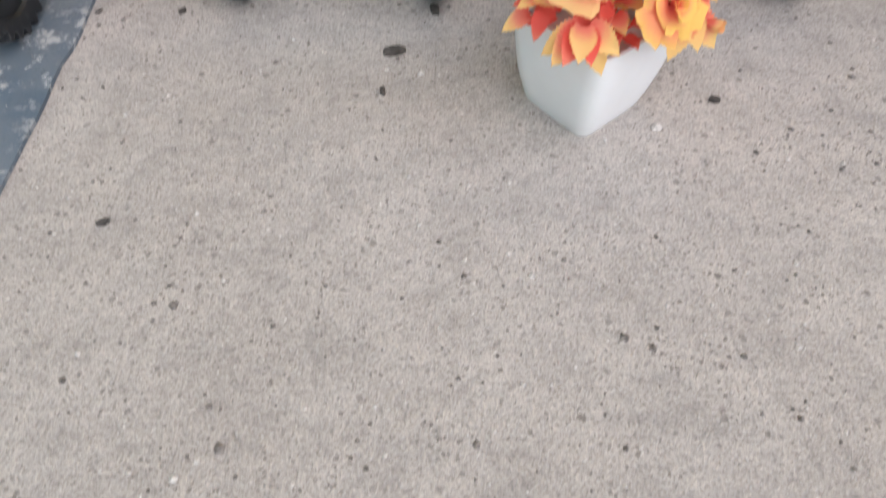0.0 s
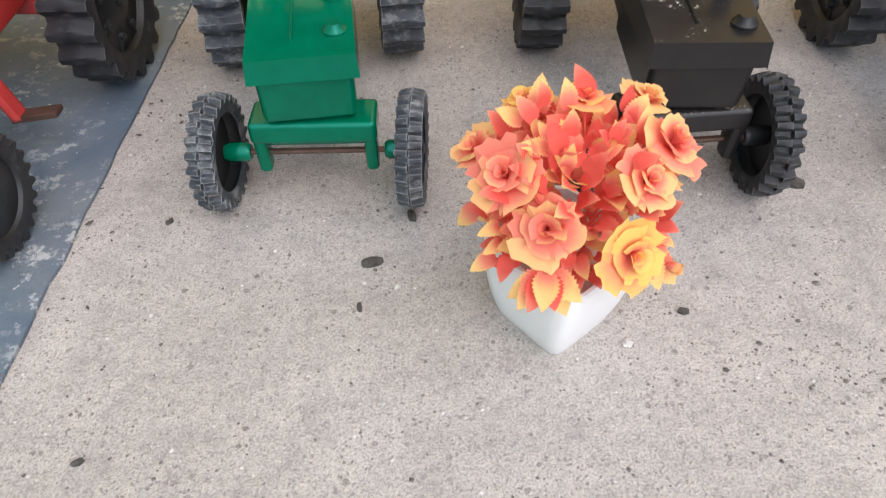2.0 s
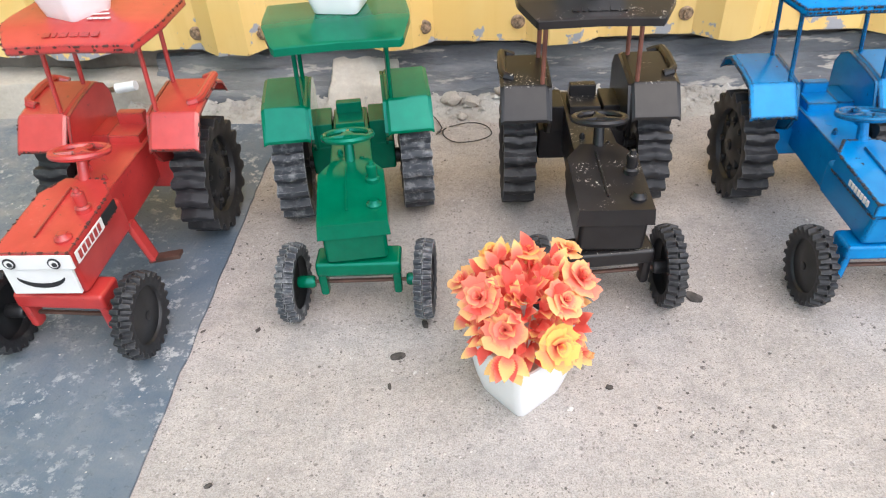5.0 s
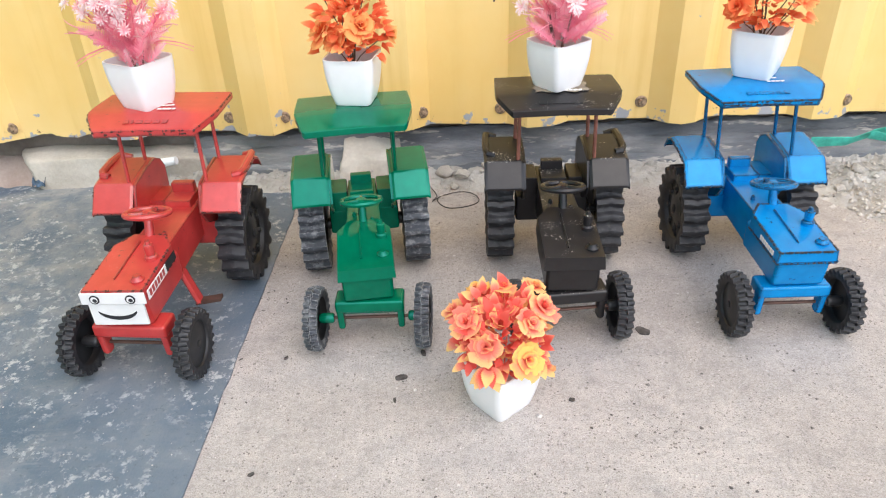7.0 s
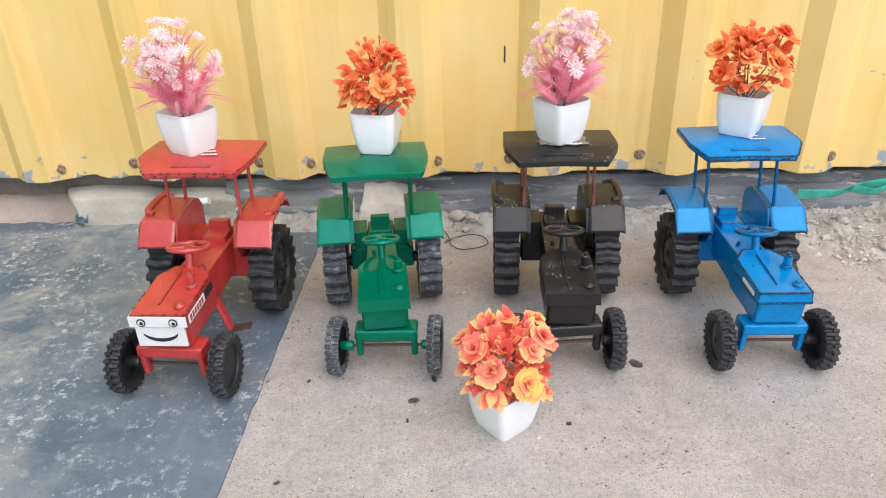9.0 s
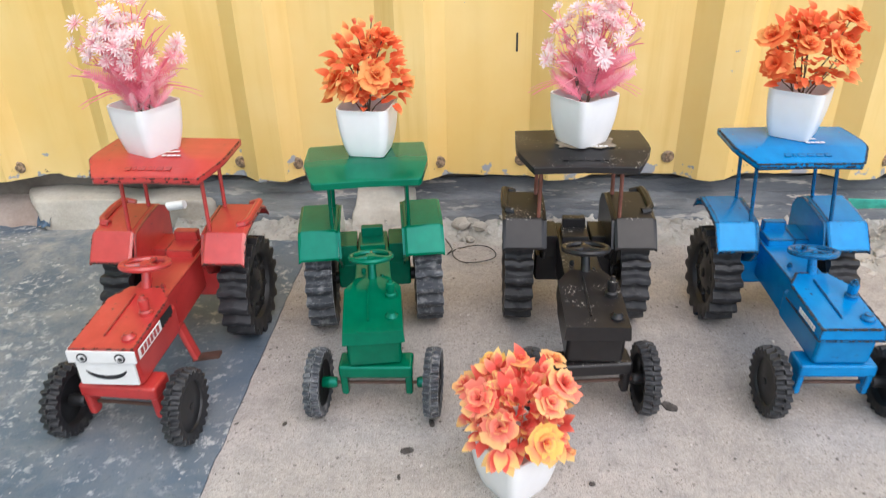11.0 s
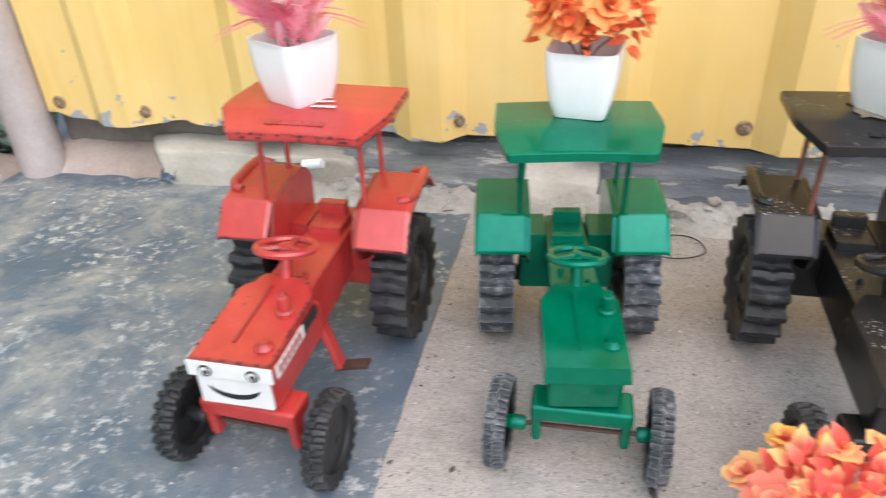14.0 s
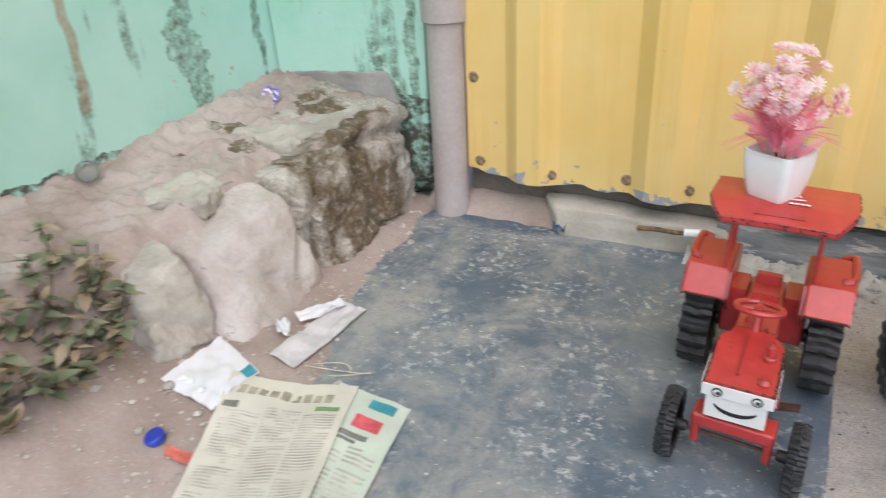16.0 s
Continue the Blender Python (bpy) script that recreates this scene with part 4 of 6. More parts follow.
        rows = [[(x, -0.0212, z + d * (1 - 0.5 * abs(i / 8 - 1) ** 3)) for i, (x, _, z) in enumerate(pts)] for d in (-0.0028, 0.0028)]
        vs = [[bm.verts.new(p) for p in r] for r in rows]
        ws = [[bm.verts.new(Vector(p) + Vector((0, 0.0006, 0))) for p in r] for r in rows]
        for i in range(16):
            bm.faces.new((vs[0][i], vs[0][i + 1], vs[1][i + 1], vs[1][i]))
            bm.faces.new((ws[0][i], ws[1][i], ws[1][i + 1], ws[0][i + 1]))
        part("curved_stroke", bm, BLACK_PAINT, face)
        for s in (-1, 1):
            bm = bmesh.new()
            box(bm, s * 0.0440 - 0.0004, s * 0.0440 + 0.0004, -0.016, 0.047, 0.1325, 0.1465)
            band = part("side_band", bm, WHITE_PAINT, bonnet, "white sticker band with red marks")
            bm = bmesh.new()
            for i in range(6):
                y = -0.011 + i * 0.009
                box(bm, s * 0.0446 - 0.0003, s * 0.0446 + 0.0003, y, y + 0.0058, 0.1350, 0.1445)
            part("band_lettering", bm, RED, band)
            part("dark_band", box_bm(s * 0.0440 - 0.0004, s * 0.0440 + 0.0004, 0.048, 0.082, 0.1345, 0.1470, bev=0), BLACK_PAINT, bonnet)
        part("draw_hook", box_bm(0.040, 0.076, 0.110, 0.124, 0.030, 0.036, bev=0.001, taper=lambda p: p + Vector((0, 0.01 if p.x > 0.07 else 0, 0))), ROD, chassis, "bent rusty strip")
        part("hook_stay", box_bm(0.031, 0.037, 0.108, 0.122, 0.033, 0.090, bev=0.001, taper=lambda p: p + Vector((0.012 if p.z < 0.05 else -0.004, 0.004 if p.x > 0.035 else 0, 0))), RED, chassis)
    if look_of == "blue":
        bm = bmesh.new()
        for i in range(7):
            y = -0.008 + i * 0.007
            box(bm, -0.0446, -0.0436, y, y + 0.0045, 0.1385, 0.1455)
        part("worn_lettering", bm, WHITE_PAINT, bonnet, "worn white marks")
        part("bonnet_seam", box_bm(-0.0432, 0.0432, -0.0215, 0.07, 0.1335, 0.1350, bev=0.0004), BLUE, bonnet)
    return root


TRACTORS = [
    tractor(pose(-0.352, 0.493, 0.003, 0, 0, -1.25), "glossy red toy tractor with white smiling front and canopy", RED, RED, TYRE, TYRE, DISC, "red", 1.025, -3.0, (0, 0.009, -0.004)),
    tractor(pose(-0.0276, 0.547, 0, 0, 0, 7.4), "glossy green toy tractor with canopy and dusty grey tyres", GREEN, GREEN, TYRE_DUSTY, TYRE_DUSTY, GREEN, "green", 0.968, -6.5, (0.001, -0.0175, 0.0015), 0.010),
    tractor(pose(0.2613, 0.5515, 0, 0, 0, -0.2), "dull black toy tractor with dusty bonnet and rusty posts", BLACK, POST, TYRE, TYRE, DISC, "black", 1.012, 6.0, (0, 0.005, -0.006)),
    tractor(pose(0.579, 0.5566, 0, 0, 0, 0.65), "chipped bright blue toy tractor with canopy", BLUE, BLUE, TYRE, TYRE, DISC, "blue", 0.982, 0.0, (-0.007, 0.009, 0.006)),
]


# ---- flower pots ----
def pot_mesh(height=0.074, low=0.0295, high=0.0395):
    bm = bmesh.new()
    N = 48

    def ring(h, z, power):
        out = []
        for i in range(N):
            a = 2 * math.pi * (i + 0.5) / N
            c, s = math.cos(a), math.sin(a)
            r = h / (abs(c) ** power + abs(s) ** power) ** (1 / power)
            out.append(bm.verts.new((r * c, r * s, z)))
        return out
    rings = [ring(low * 0.80, 0.0015, 6), ring(low * 0.97, 0.0, 9)]
    for k in range(9):
        f = k / 8
        h = low + (high - low) * (1 - (1 - f) ** 2.1)
        rings.append(ring(h, 0.0016 + (height - 0.0016) * f, 9))
    rings.append(ring(high + 0.0006, height + 0.0008, 7))
    rings.append(ring(high - 0.0018, height + 0.0006, 7))
    rings.append(ring(high - 0.0022, height * 0.6, 7))
    rings.append(ring(low, height * 0.25, 6))
    for a, b in zip(rings, rings[1:]):
        for i in range(N):
            bm.faces.new((a[i], a[(i + 1) % N], b[(i + 1) % N], b[i]))
    bm.faces.new(rings[0][::-1])
    bm.faces.new(rings[-1])
    return finish("flower_pot", bm, POT)


POT_MESH = pot_mesh()
bm = bmesh.new()
lathe(bm, [(0.033, 0.040), (0.0335, 0.052), (0.025, 0.0555), (0.001, 0.0565)], 24, "z")
FILL_MESH = finish("filling", bm, FOAM)


def flower_pot(x, y, z, yaw, label, size=0.955):
    ob = new("flower_pot", POT_MESH)
    ob.matrix_world = pose(x, y, z, 0, 0, yaw) @ Matrix.Diagonal((size, size, size, 1))
    tagged(ob, label, "flower pot", "white flower pots")
    f = new("filling", FILL_MESH)
    f.parent = ob
    tagged(f, "pale filling that holds the stems")
    return ob


# ---- artificial flowers ----
def petal_patch(bm, uvl, a0, half, r0, r1, z0, z1, curl, teeth, rng, nu=9, nv=6, lift=0.0):
    """One petal on a bowl of revolution that opens from r0 to r1."""
    g = []
    for j in range(nv):
        v = j / (nv - 1)
        row = []
        ragged = [rng.uniform(-1, 1) for _ in range(nu)]
        for i in range(nu):
            u = 2 * i / (nu - 1) - 1
            w = half * (0.45 + 0.55 * math.sin(min(1, v * 1.25) * math.pi / 2)) * (1 - 0.18 * v ** 6)
            a = a0 + u * w
            r = r0 + (r1 - r0) * v ** 1.2 + curl * v ** 4 + 0.03 * u * u * v
            z = z0 + (z1 - z0) * (v ** 0.8) - curl * 0.55 * v ** 5 - 0.13 * (z1 - z0) * abs(u) ** 3 * v + lift * v
            if v > 0.8 and teeth:
                k = teeth * ragged[i] * 1.4 * (v - 0.8) / 0.2
                z += k * 0.8
                r += k * 0.8
            p = Vector((r * math.cos(a), r * math.sin(a), z)) + Vector((rng.uniform(-1, 1), rng.uniform(-1, 1), rng.uniform(-1, 1))) * (0.02 if j else 0.0)
            row.append((bm.verts.new(p), (0.5 + 0.5 * u, v)))
        g.append(row)
    for a, b in zip(g, g[1:]):
        for i in range(nu - 1):
            q = (a[i], a[i + 1], b[i + 1], b[i])
            f = bm.faces.new([x[0] for x in q])
            for lp, x in zip(f.loops, q):
                lp[uvl].uv = x[1]


def rose_mesh(mat, seed, opened=1.0):
    rng = random.Random(seed)
    bm = bmesh.new()
    uvl = bm.loops.layers.uv.new("UVMap")
    layers = [(3, 0.0, 0.16, -0.2, 0.62, 1.3, 0.04, 0.01), (3, 0.0, 0.36, -0.2, 0.64, 1.25, 0.12, 0.02), (4, 0.0, 0.64, -0.2, 0.54, 1.02, 0.20, 0.08), (4, 0.0, 0.96, -0.2, 0.30, 0.95, 0.22, 0.15)]
    for n, r0, r1, z0, z1, half, curl, teeth in layers:
        s = rng.uniform(0, 6.28)
        for i in range(n):
            petal_patch(bm, uvl, s + 2 * math.pi * i / n + rng.uniform(-0.12, 0.12), half * rng.uniform(0.9, 1.1), r0, r1 * opened * rng.uniform(0.84, 1.10), z0, z1 * rng.uniform(0.80, 1.35), curl * rng.uniform(0.4, 1.6), teeth, rng)
    bmesh.ops.remove_doubles(bm, verts=bm.verts[:], dist=0.002)
    return finish("rose", bm, mat)


def bud_mesh(mat, seed):
    rng = random.Random(seed)
    bm = bmesh.new()
    uvl = bm.loops.layers.uv.new("UVMap")
    for n, r1, half in ((3, 0.22, 1.2), (4, 0.36, 1.0)):
        for i in range(n):
            petal_patch(bm, uvl, 6.28 * i / n + half, half, 0.0, r1, -0.3, 0.75, -0.12, 0.02, rng)
    bmesh.ops.remove_doubles(bm, verts=bm.verts[:], dist=0.002)
    return finish("bud", bm, mat)


def leaf_mesh(mat, seed, teeth=9, wide=0.36):
    """A toothed leaf, folded on its midrib and drooping at the tip; one metre long, to be scaled."""
    rng = random.Random(seed)
    bm = bmesh.new()
    uvl = bm.loops.layers.uv.new("UVMap")
    n = teeth * 2 + 1
    cols = []
    droop = rng.uniform(0.10, 0.45)
    for j in range(n + 1):
        v = j / n
        w = wide * math.sin(math.pi * min(1, 0.08 + 0.92 * v) ** 0.75) ** 0.8 * (1.0 if j % 2 else 0.80) + 0.012
        if j == n:
            w = 0.01
        z = -droop * v * v + 0.04 * math.sin(v * 5 + seed)
        row = [(Vector((-w, v - 0.03, z + 0.30 * w + rng.uniform(-0.02, 0.02))), (0, v + 0.12)), (Vector((-w * 0.5, v, z + 0.10 * w)), (0.25, v)), (Vector((0, v, z)), (0.5, v)),
               (Vector((w * 0.5, v, z + 0.10 * w)), (0.75, v)), (Vector((w, v - 0.03, z + 0.30 * w + rng.uniform(-0.02, 0.02))), (1, v + 0.12))]
        cols.append([(bm.verts.new(p), uv) for p, uv in row])
    for a, b in zip(cols, cols[1:]):
        for i in range(4):
            q = (a[i], a[i + 1], b[i + 1], b[i])
            f = bm.faces.new([x[0] for x in q])
            for lp, x in zip(f.loops, q):
                lp[uvl].uv = x[1]
    return finish("leaf", bm, mat)


def daisy_mesh(mat, seed):
    """Two rows of narrow round-tipped petals round a small heart; radius one."""
    rng = random.Random(seed)
    bm = bmesh.new()
    uvl = bm.loops.layers.uv.new("UVMap")
    for n, length, rise in ((12, 1.0, 0.18), (9, 0.7, 0.42)):
        for i in range(n):
            a = 2 * math.pi * (i + rng.uniform(-0.2, 0.2)) / n + rise
            L, up = length * rng.uniform(0.85, 1.08), rise + rng.uniform(-0.12, 0.15)
            rot = Matrix.Rotation(a, 4, "Z")
            prev = None
            for j, (d, w) in enumerate(((0.0, 0.0), (0.4, 0.075), (0.75, 0.105), (0.95, 0.07), (1.02, 0.015))):
                z = up * d + 0.12 * d * (1 - d)
                row = [(bm.verts.new(rot @ Vector((d * L, s * w, z + abs(s) * w * 0.35))), (0.5 + s / 2, d)) for s in (-1, 0, 1)]
                if prev:
                    for k in (0, 1):
                        q = (prev[k], prev[k + 1], row[k + 1], row[k])
                        f = bm.faces.new([x[0] for x in q])
                        for lp, x in zip(f.loops, q):
                            lp[uvl].uv = x[1]
                prev = row
    lathe(bm, [(0.0001, 0.0), (0.16, 0.10), (0.09, 0.17), (0.0001, 0.19)], 10, "z", caps=False)
    bmesh.ops.remove_doubles(bm, verts=bm.verts[:], dist=0.004)
    return finish("daisy", bm, mat)


def frond_mesh(mat, seed):
    """A fern-like frond: a thin rib with paired narrow leaflets; one metre long, to be scaled."""
    rng = random.Random(seed)
    bm = bmesh.new()
    uvl = bm.loops.layers.uv.new("UVMap")
    droop = rng.uniform(0.15, 0.5)

    def rib(v):
        return Vector((0.08 * math.sin(v * 3 + seed), v, -droop * v * v))
    n = 22
    left = [bm.verts.new(rib(0.06 + 0.94 * j / n) - Vector((0.013, 0, 0))) for j in range(n + 1)]
    right = [bm.verts.new(rib(0.06 + 0.94 * j / n) + Vector((0.013, 0, 0))) for j in range(n + 1)]

    def quad(vs, v, tips):
        f = bm.faces.new(vs)
        for lp, k in zip(f.loops, tips):
            lp[uvl].uv = (0.5, v * 0.7 + 0.3 * k)
    for j in range(n):
        v = 0.06 + 0.94 * j / n
        quad((left[j], right[j], right[j + 1], left[j + 1]), v * 0.6, (0, 0, 0, 0))
        if j < 2:
            continue
        L = 0.19 * math.sin(math.pi * (0.15 + 0.8 * v)) + 0.05
        for s, side in ((-1, left), (1, right)):
            d = Vector((s * 0.8, 0.55, 0.25 + rng.uniform(-0.25, 0.25))).normalized() * L
            a, b = side[j].co, side[j + 1].co
            p, q = bm.verts.new(a.lerp(b, 0.3) + d * 0.75), bm.verts.new(a.lerp(b, 0.5) + d)
            quad((side[j], side[j + 1], q, p), v, (0, 0, 1, 1))
    return finish("frond", bm, mat)


CORAL = petal_material("coral_yellow_petal", (0.85, 0.14, 0.11), (0.92, 0.28, 0.20), (0.94, 0.56, 0.24), (0.22, 0.80, 1.30), spread=0.30)
CORAL_LEAF = petal_material("coral_yellow_leaf", (0.83, 0.13, 0.10), (0.92, 0.29, 0.20), (0.94, 0.62, 0.24), (0.24, 0.64, 0.98), 0.3, 0.6)
AMBER = petal_material("amber_petal", (0.90, 0.19, 0.14), (0.92, 0.36, 0.17), (0.94, 0.60, 0.16), (0.40, 0.80, 1.15))
ORANGE = petal_material("orange_petal", (0.80, 0.11, 0.035), (0.90, 0.22, 0.075), (0.93, 0.44, 0.15), (0.28, 0.85, 1.25))
ORANGE_LEAF = petal_material("orange_leaf", (0.80, 0.13, 0.05), (0.90, 0.25, 0.10), (0.93, 0.46, 0.16), (0.15, 0.7, 1.15), 0.25, 0.4)
DAISY = petal_material("pale_pink_daisy", (0.85, 0.36, 0.41), (0.89, 0.56, 0.58), (0.91, 0.77, 0.77), (0.0, 0.35, 0.8), 0.3, 0.5)
FERN = petal_material("pink_fern", (0.92, 0.27, 0.38), (0.94, 0.42, 0.50), (0.95, 0.68, 0.70), (0.1, 0.6, 1.05), 0.4, 0.35)

ROSES = {k: [rose_mesh(m, s, o) for s, o in ((1, 1.0), (2, 0.9), (3, 1.05))] for k, m in (("coral", CORAL), ("amber", AMBER), ("orange", ORANGE))}
BUDS = {k: bud_mesh(m, 7) for k, m in (("coral", CORAL), ("amber", AMBER), ("orange", ORANGE))}
LEAVES = {k: [leaf_mesh(m, s) for s in range(5)] for k, m in (("coral", CORAL_LEAF), ("orange", ORANGE_LEAF))}
DAISIES = [daisy_mesh(DAISY, s) for s in range(3)]
FRONDS = [frond_mesh(FERN, s) for s in range(5)]


def aim(at, direction, size, spin):
    """Pose with local z along direction."""
    q = Vector(direction).to_track_quat("Z", "Y")
    return Matrix.Translation(at) @ q.to_matrix().to_4x4() @ Matrix.Rotation(spin, 4, "Z") @ Matrix.Diagonal((size, size, size, 1))


def lay(at, ahead, up, size):
    """Pose with local y along ahead and z near up."""
    y = Vector(ahead).normalized()
    x = y.cross(Vector(up)).normalized()
    z = x.cross(y)
    m = Matrix((x, y, z)).transposed().to_4x4()
    return Matrix.Translation(at) @ m @ Matrix.Diagonal((size, size, size, 1))


def piece(name, me, parent, m):
    ob = new(name, me)
    ob.parent = parent
    ob.matrix_basis = m
    return ob


def stem(parent, a, b, bend, radius=0.0011, mat=None):
    a, b = Vector(a), Vector(b)
    mid = a.lerp(b, 0.55) + Vector(bend)
    bm = bmesh.new()
    tube(bm, [a, a.lerp(mid, 0.5) + Vector((0, 0, 0.004)), mid, mid.lerp(b, 0.6), b], radius, 5, 0.7)
    return part("stem", bm, mat or STEM, parent)


def drooping_leaves(root, at, count, kind, seed):
    """A small whorl of leaves hanging over the rim."""
    rng = random.Random(seed)
    for i in range(count):
        a = -math.pi * (0.1 + 0.8 * (i + 0.5) / count)
        d = Vector((math.cos(a), math.sin(a) * 0.7 - 0.25, -0.55 + rng.uniform(-0.15, 0.35)))
        piece("leaf", rng.choice(LEAVES[kind]), root, lay(Vector(at) + d * 0.003, d, (0, -0.9, 0.7), rng.uniform(0.020, 0.027)))


def rose_bouquet(m, label, roses, kind, leaf_kind, leaf_count, seed, spread, top, low=-0.1, leaf=(0.024, 0.038)):
    """roses: (x, y, z, radius, tint) from the pot's foot."""
    rng = random.Random(seed)
    root = empty("artificial_roses", m, label, "artificial flowers", "potted artificial flowers")
    heart = Vector((0, 0, 0.085))
    for i, (x, y, z, r, tint) in enumerate(roses):
        p = Vector((x, y, z))
        d = (p - heart).normalized() + Vector((0, -0.25, 0.15))
        me = ROSES[tint][i % 3] if r > 0.011 else BUDS[tint]
        base = p - d.normalized() * r * 0.45
        stem(root, (rng.uniform(-0.006, 0.006), rng.uniform(-0.006, 0.006), 0.05), base, (rng.uniform(-0.008, 0.008), rng.uniform(-0.008, 0.008), 0), 0.0011, CORAL_LEAF if kind == "coral" else STEM)
        piece("rose" if r > 0.011 else "bud", me, root, aim(base, d, r if r > 0.011 else r * 1.5, rng.uniform(0, 6.28)))
    for i in range(leaf_count):
        a = rng.uniform(0, 2 * math.pi)
        e = rng.uniform(low, 1.3)
        k = rng.uniform(0.45, 1.0)
        d = Vector((math.cos(a) * math.cos(e), math.sin(a) * math.cos(e), math.sin(e)))
        p = Vector((0, 0, 0.108)) + Vector((d.x * spread, d.y * spread * 0.9, d.z * top)) * k
        out = (d + Vector((rng.uniform(-0.5, 0.5), rng.uniform(-0.5, 0.5), rng.uniform(-0.2, 0.6)))).normalized()
        piece("leaf", rng.choice(LEAVES[leaf_kind]), root, lay(p - out * 0.008, out, Vector((rng.uniform(-0.3, 0.3), -0.5, 1.0)), rng.uniform(*leaf)))
    # low leaves that spill over the rim
    for i in range(34):
        a = rng.uniform(0, 2 * math.pi)
        d = Vector((math.cos(a), math.sin(a), rng.uniform(0.0, 0.55)))
        p = Vector((d.x, d.y, 0)) * rng.uniform(0.004, 0.036) + Vector((0, 0, rng.uniform(0.074, 0.094)))
        piece("leaf", rng.choice(LEAVES[leaf_kind]), root, lay(p, d, Vector((rng.uniform(-0.3, 0.3), -0.5, 1.0)), rng.uniform(leaf[0], leaf[1] * 0.85)))
    return root


def daisy_bouquet(m, label, seed, wide, lean):
    rng = random.Random(seed)
    root = empty("artificial_daisies", m, label, "artificial flowers", "potted artificial flowers")
    for i in range(7):
        a = rng.uniform(0, 6.28)
        stem(root, (0.004 * math.cos(a), 0.004 * math.sin(a), 0.05), (0.02 * math.cos(a), 0.02 * math.sin(a), 0.11), (0, 0, 0), 0.0016)
    for i in range(60):
        a = rng.uniform(0, 2 * math.pi)
        e = rng.uniform(0.55, 1.40)
        d = Vector((math.cos(a) * math.cos(e) + lean * 0.3, math.sin(a) * math.cos(e), math.sin(e))).normalized()
        p = Vector((rng.uniform(-0.018, 0.018), rng.uniform(-0.018, 0.018), rng.uniform(0.058, 0.10)))
        piece("frond", rng.choice(FRONDS), root, lay(p, d, Vector((rng.uniform(-0.4, 0.4), -0.7, 0.6)), rng.uniform(0.036, 0.066)))
    for i in range(64):
        a = rng.uniform(0, 2 * math.pi)
        e = rng.uniform(0.15, 1.45) if i > 3 else 0.5
        d = Vector((math.cos(a) * math.cos(e), math.sin(a) * math.cos(e), math.sin(e)))
        k = rng.uniform(0.50, 1.0)
        p = Vector((d.x * wide * k + lean * 0.02 * d.z, d.y * wide * 0.8 * k, 0.108 + d.z * 0.108 * k))
        out = (d + Vector((0, -0.55, 0.25))).normalized()
        if i % 2 == 0:
            stem(root, (0, 0, 0.085), p - out * 0.002, (d.x * 0.01, d.y * 0.01, 0.004), 0.0007, FERN)
        piece("daisy", rng.choice(DAISIES), root, aim(p, out, rng.uniform(0.0090, 0.0150), rng.uniform(0, 6.28)))
    # curled threads between the flowers
    for i in range(90):
        a = rng.uniform(0, 2 * math.pi)
        e = rng.uniform(0.1, 1.4)
        d = Vector((math.cos(a) * math.cos(e) + lean * 0.25, math.sin(a) * math.cos(e), math.sin(e)))
        k = rng.uniform(0.25, 0.75)
        p = Vector((0, 0, 0.095)) + Vector((d.x * wide, d.y * wide * 0.8, d.z * 0.115)) * k
        L, turn = rng.uniform(0.018, 0.034), Vector((rng.uniform(-1, 1), rng.uniform(-1, 1), rng.uniform(-0.6, 0.8)))
        bm = bmesh.new()
        tube(bm, [p + d * L * f + turn * L * 0.55 * f * f for f in (0, 0.3, 0.6, 0.85, 1.0)], 0.0010, 4, 0.5)
        part("tendril", bm, DAISY if i % 3 else FERN, root)
    for i in range(7):
        a = rng.uniform(-0.6, 0.6) + (0 if i % 2 else math.pi)
        d = Vector((math.cos(a), math.sin(a) * 0.6, 0.25))
        bm = bmesh.new()
        tube(bm, [Vector((0, 0, 0.088)) + d * wide * f + Vector((0, 0, -0.035 * f * f)) for f in (0.2, 0.55, 0.80, 1.0)], 0.0008, 5, 0.4)
        part("tendril", bm, FERN, root)
    return root


FLOOR_POT = (0.1535, 0.4175)
flower_pot(*FLOOR_POT, 0, 41, "glossy white square flower pot standing on the concrete", 1.03)
floor_roses = rose_bouquet(pose(*FLOOR_POT, 0), "coral and yellow artificial roses filling a floor pot", [
    (-0.046, -0.024, 0.155, 0.0185, "coral"), (0.054, -0.006, 0.164, 0.0185, "coral"), (-0.022, -0.048, 0.134, 0.0180, "coral"), (0.031, -0.051, 0.114, 0.0180, "amber"),
    (0.004, 0.022, 0.176, 0.013, "amber"), (-0.062, 0.010, 0.148, 0.014, "coral"), (0.036, -0.030, 0.155, 0.015, "coral"),
    (0.046, 0.036, 0.166, 0.014, "coral"), (-0.030, 0.036, 0.164, 0.013, "amber"), (0.057, -0.038, 0.092, 0.010, "coral")],
    "coral", "coral", 240, 5, 0.066, 0.083, -0.25, (0.012, 0.021))

drooping_leaves(floor_roses, (-0.018, -0.046, 0.098), 8, "coral", 3)
drooping_leaves(floor_roses, (0.044, -0.030, 0.096), 4, "coral", 4)

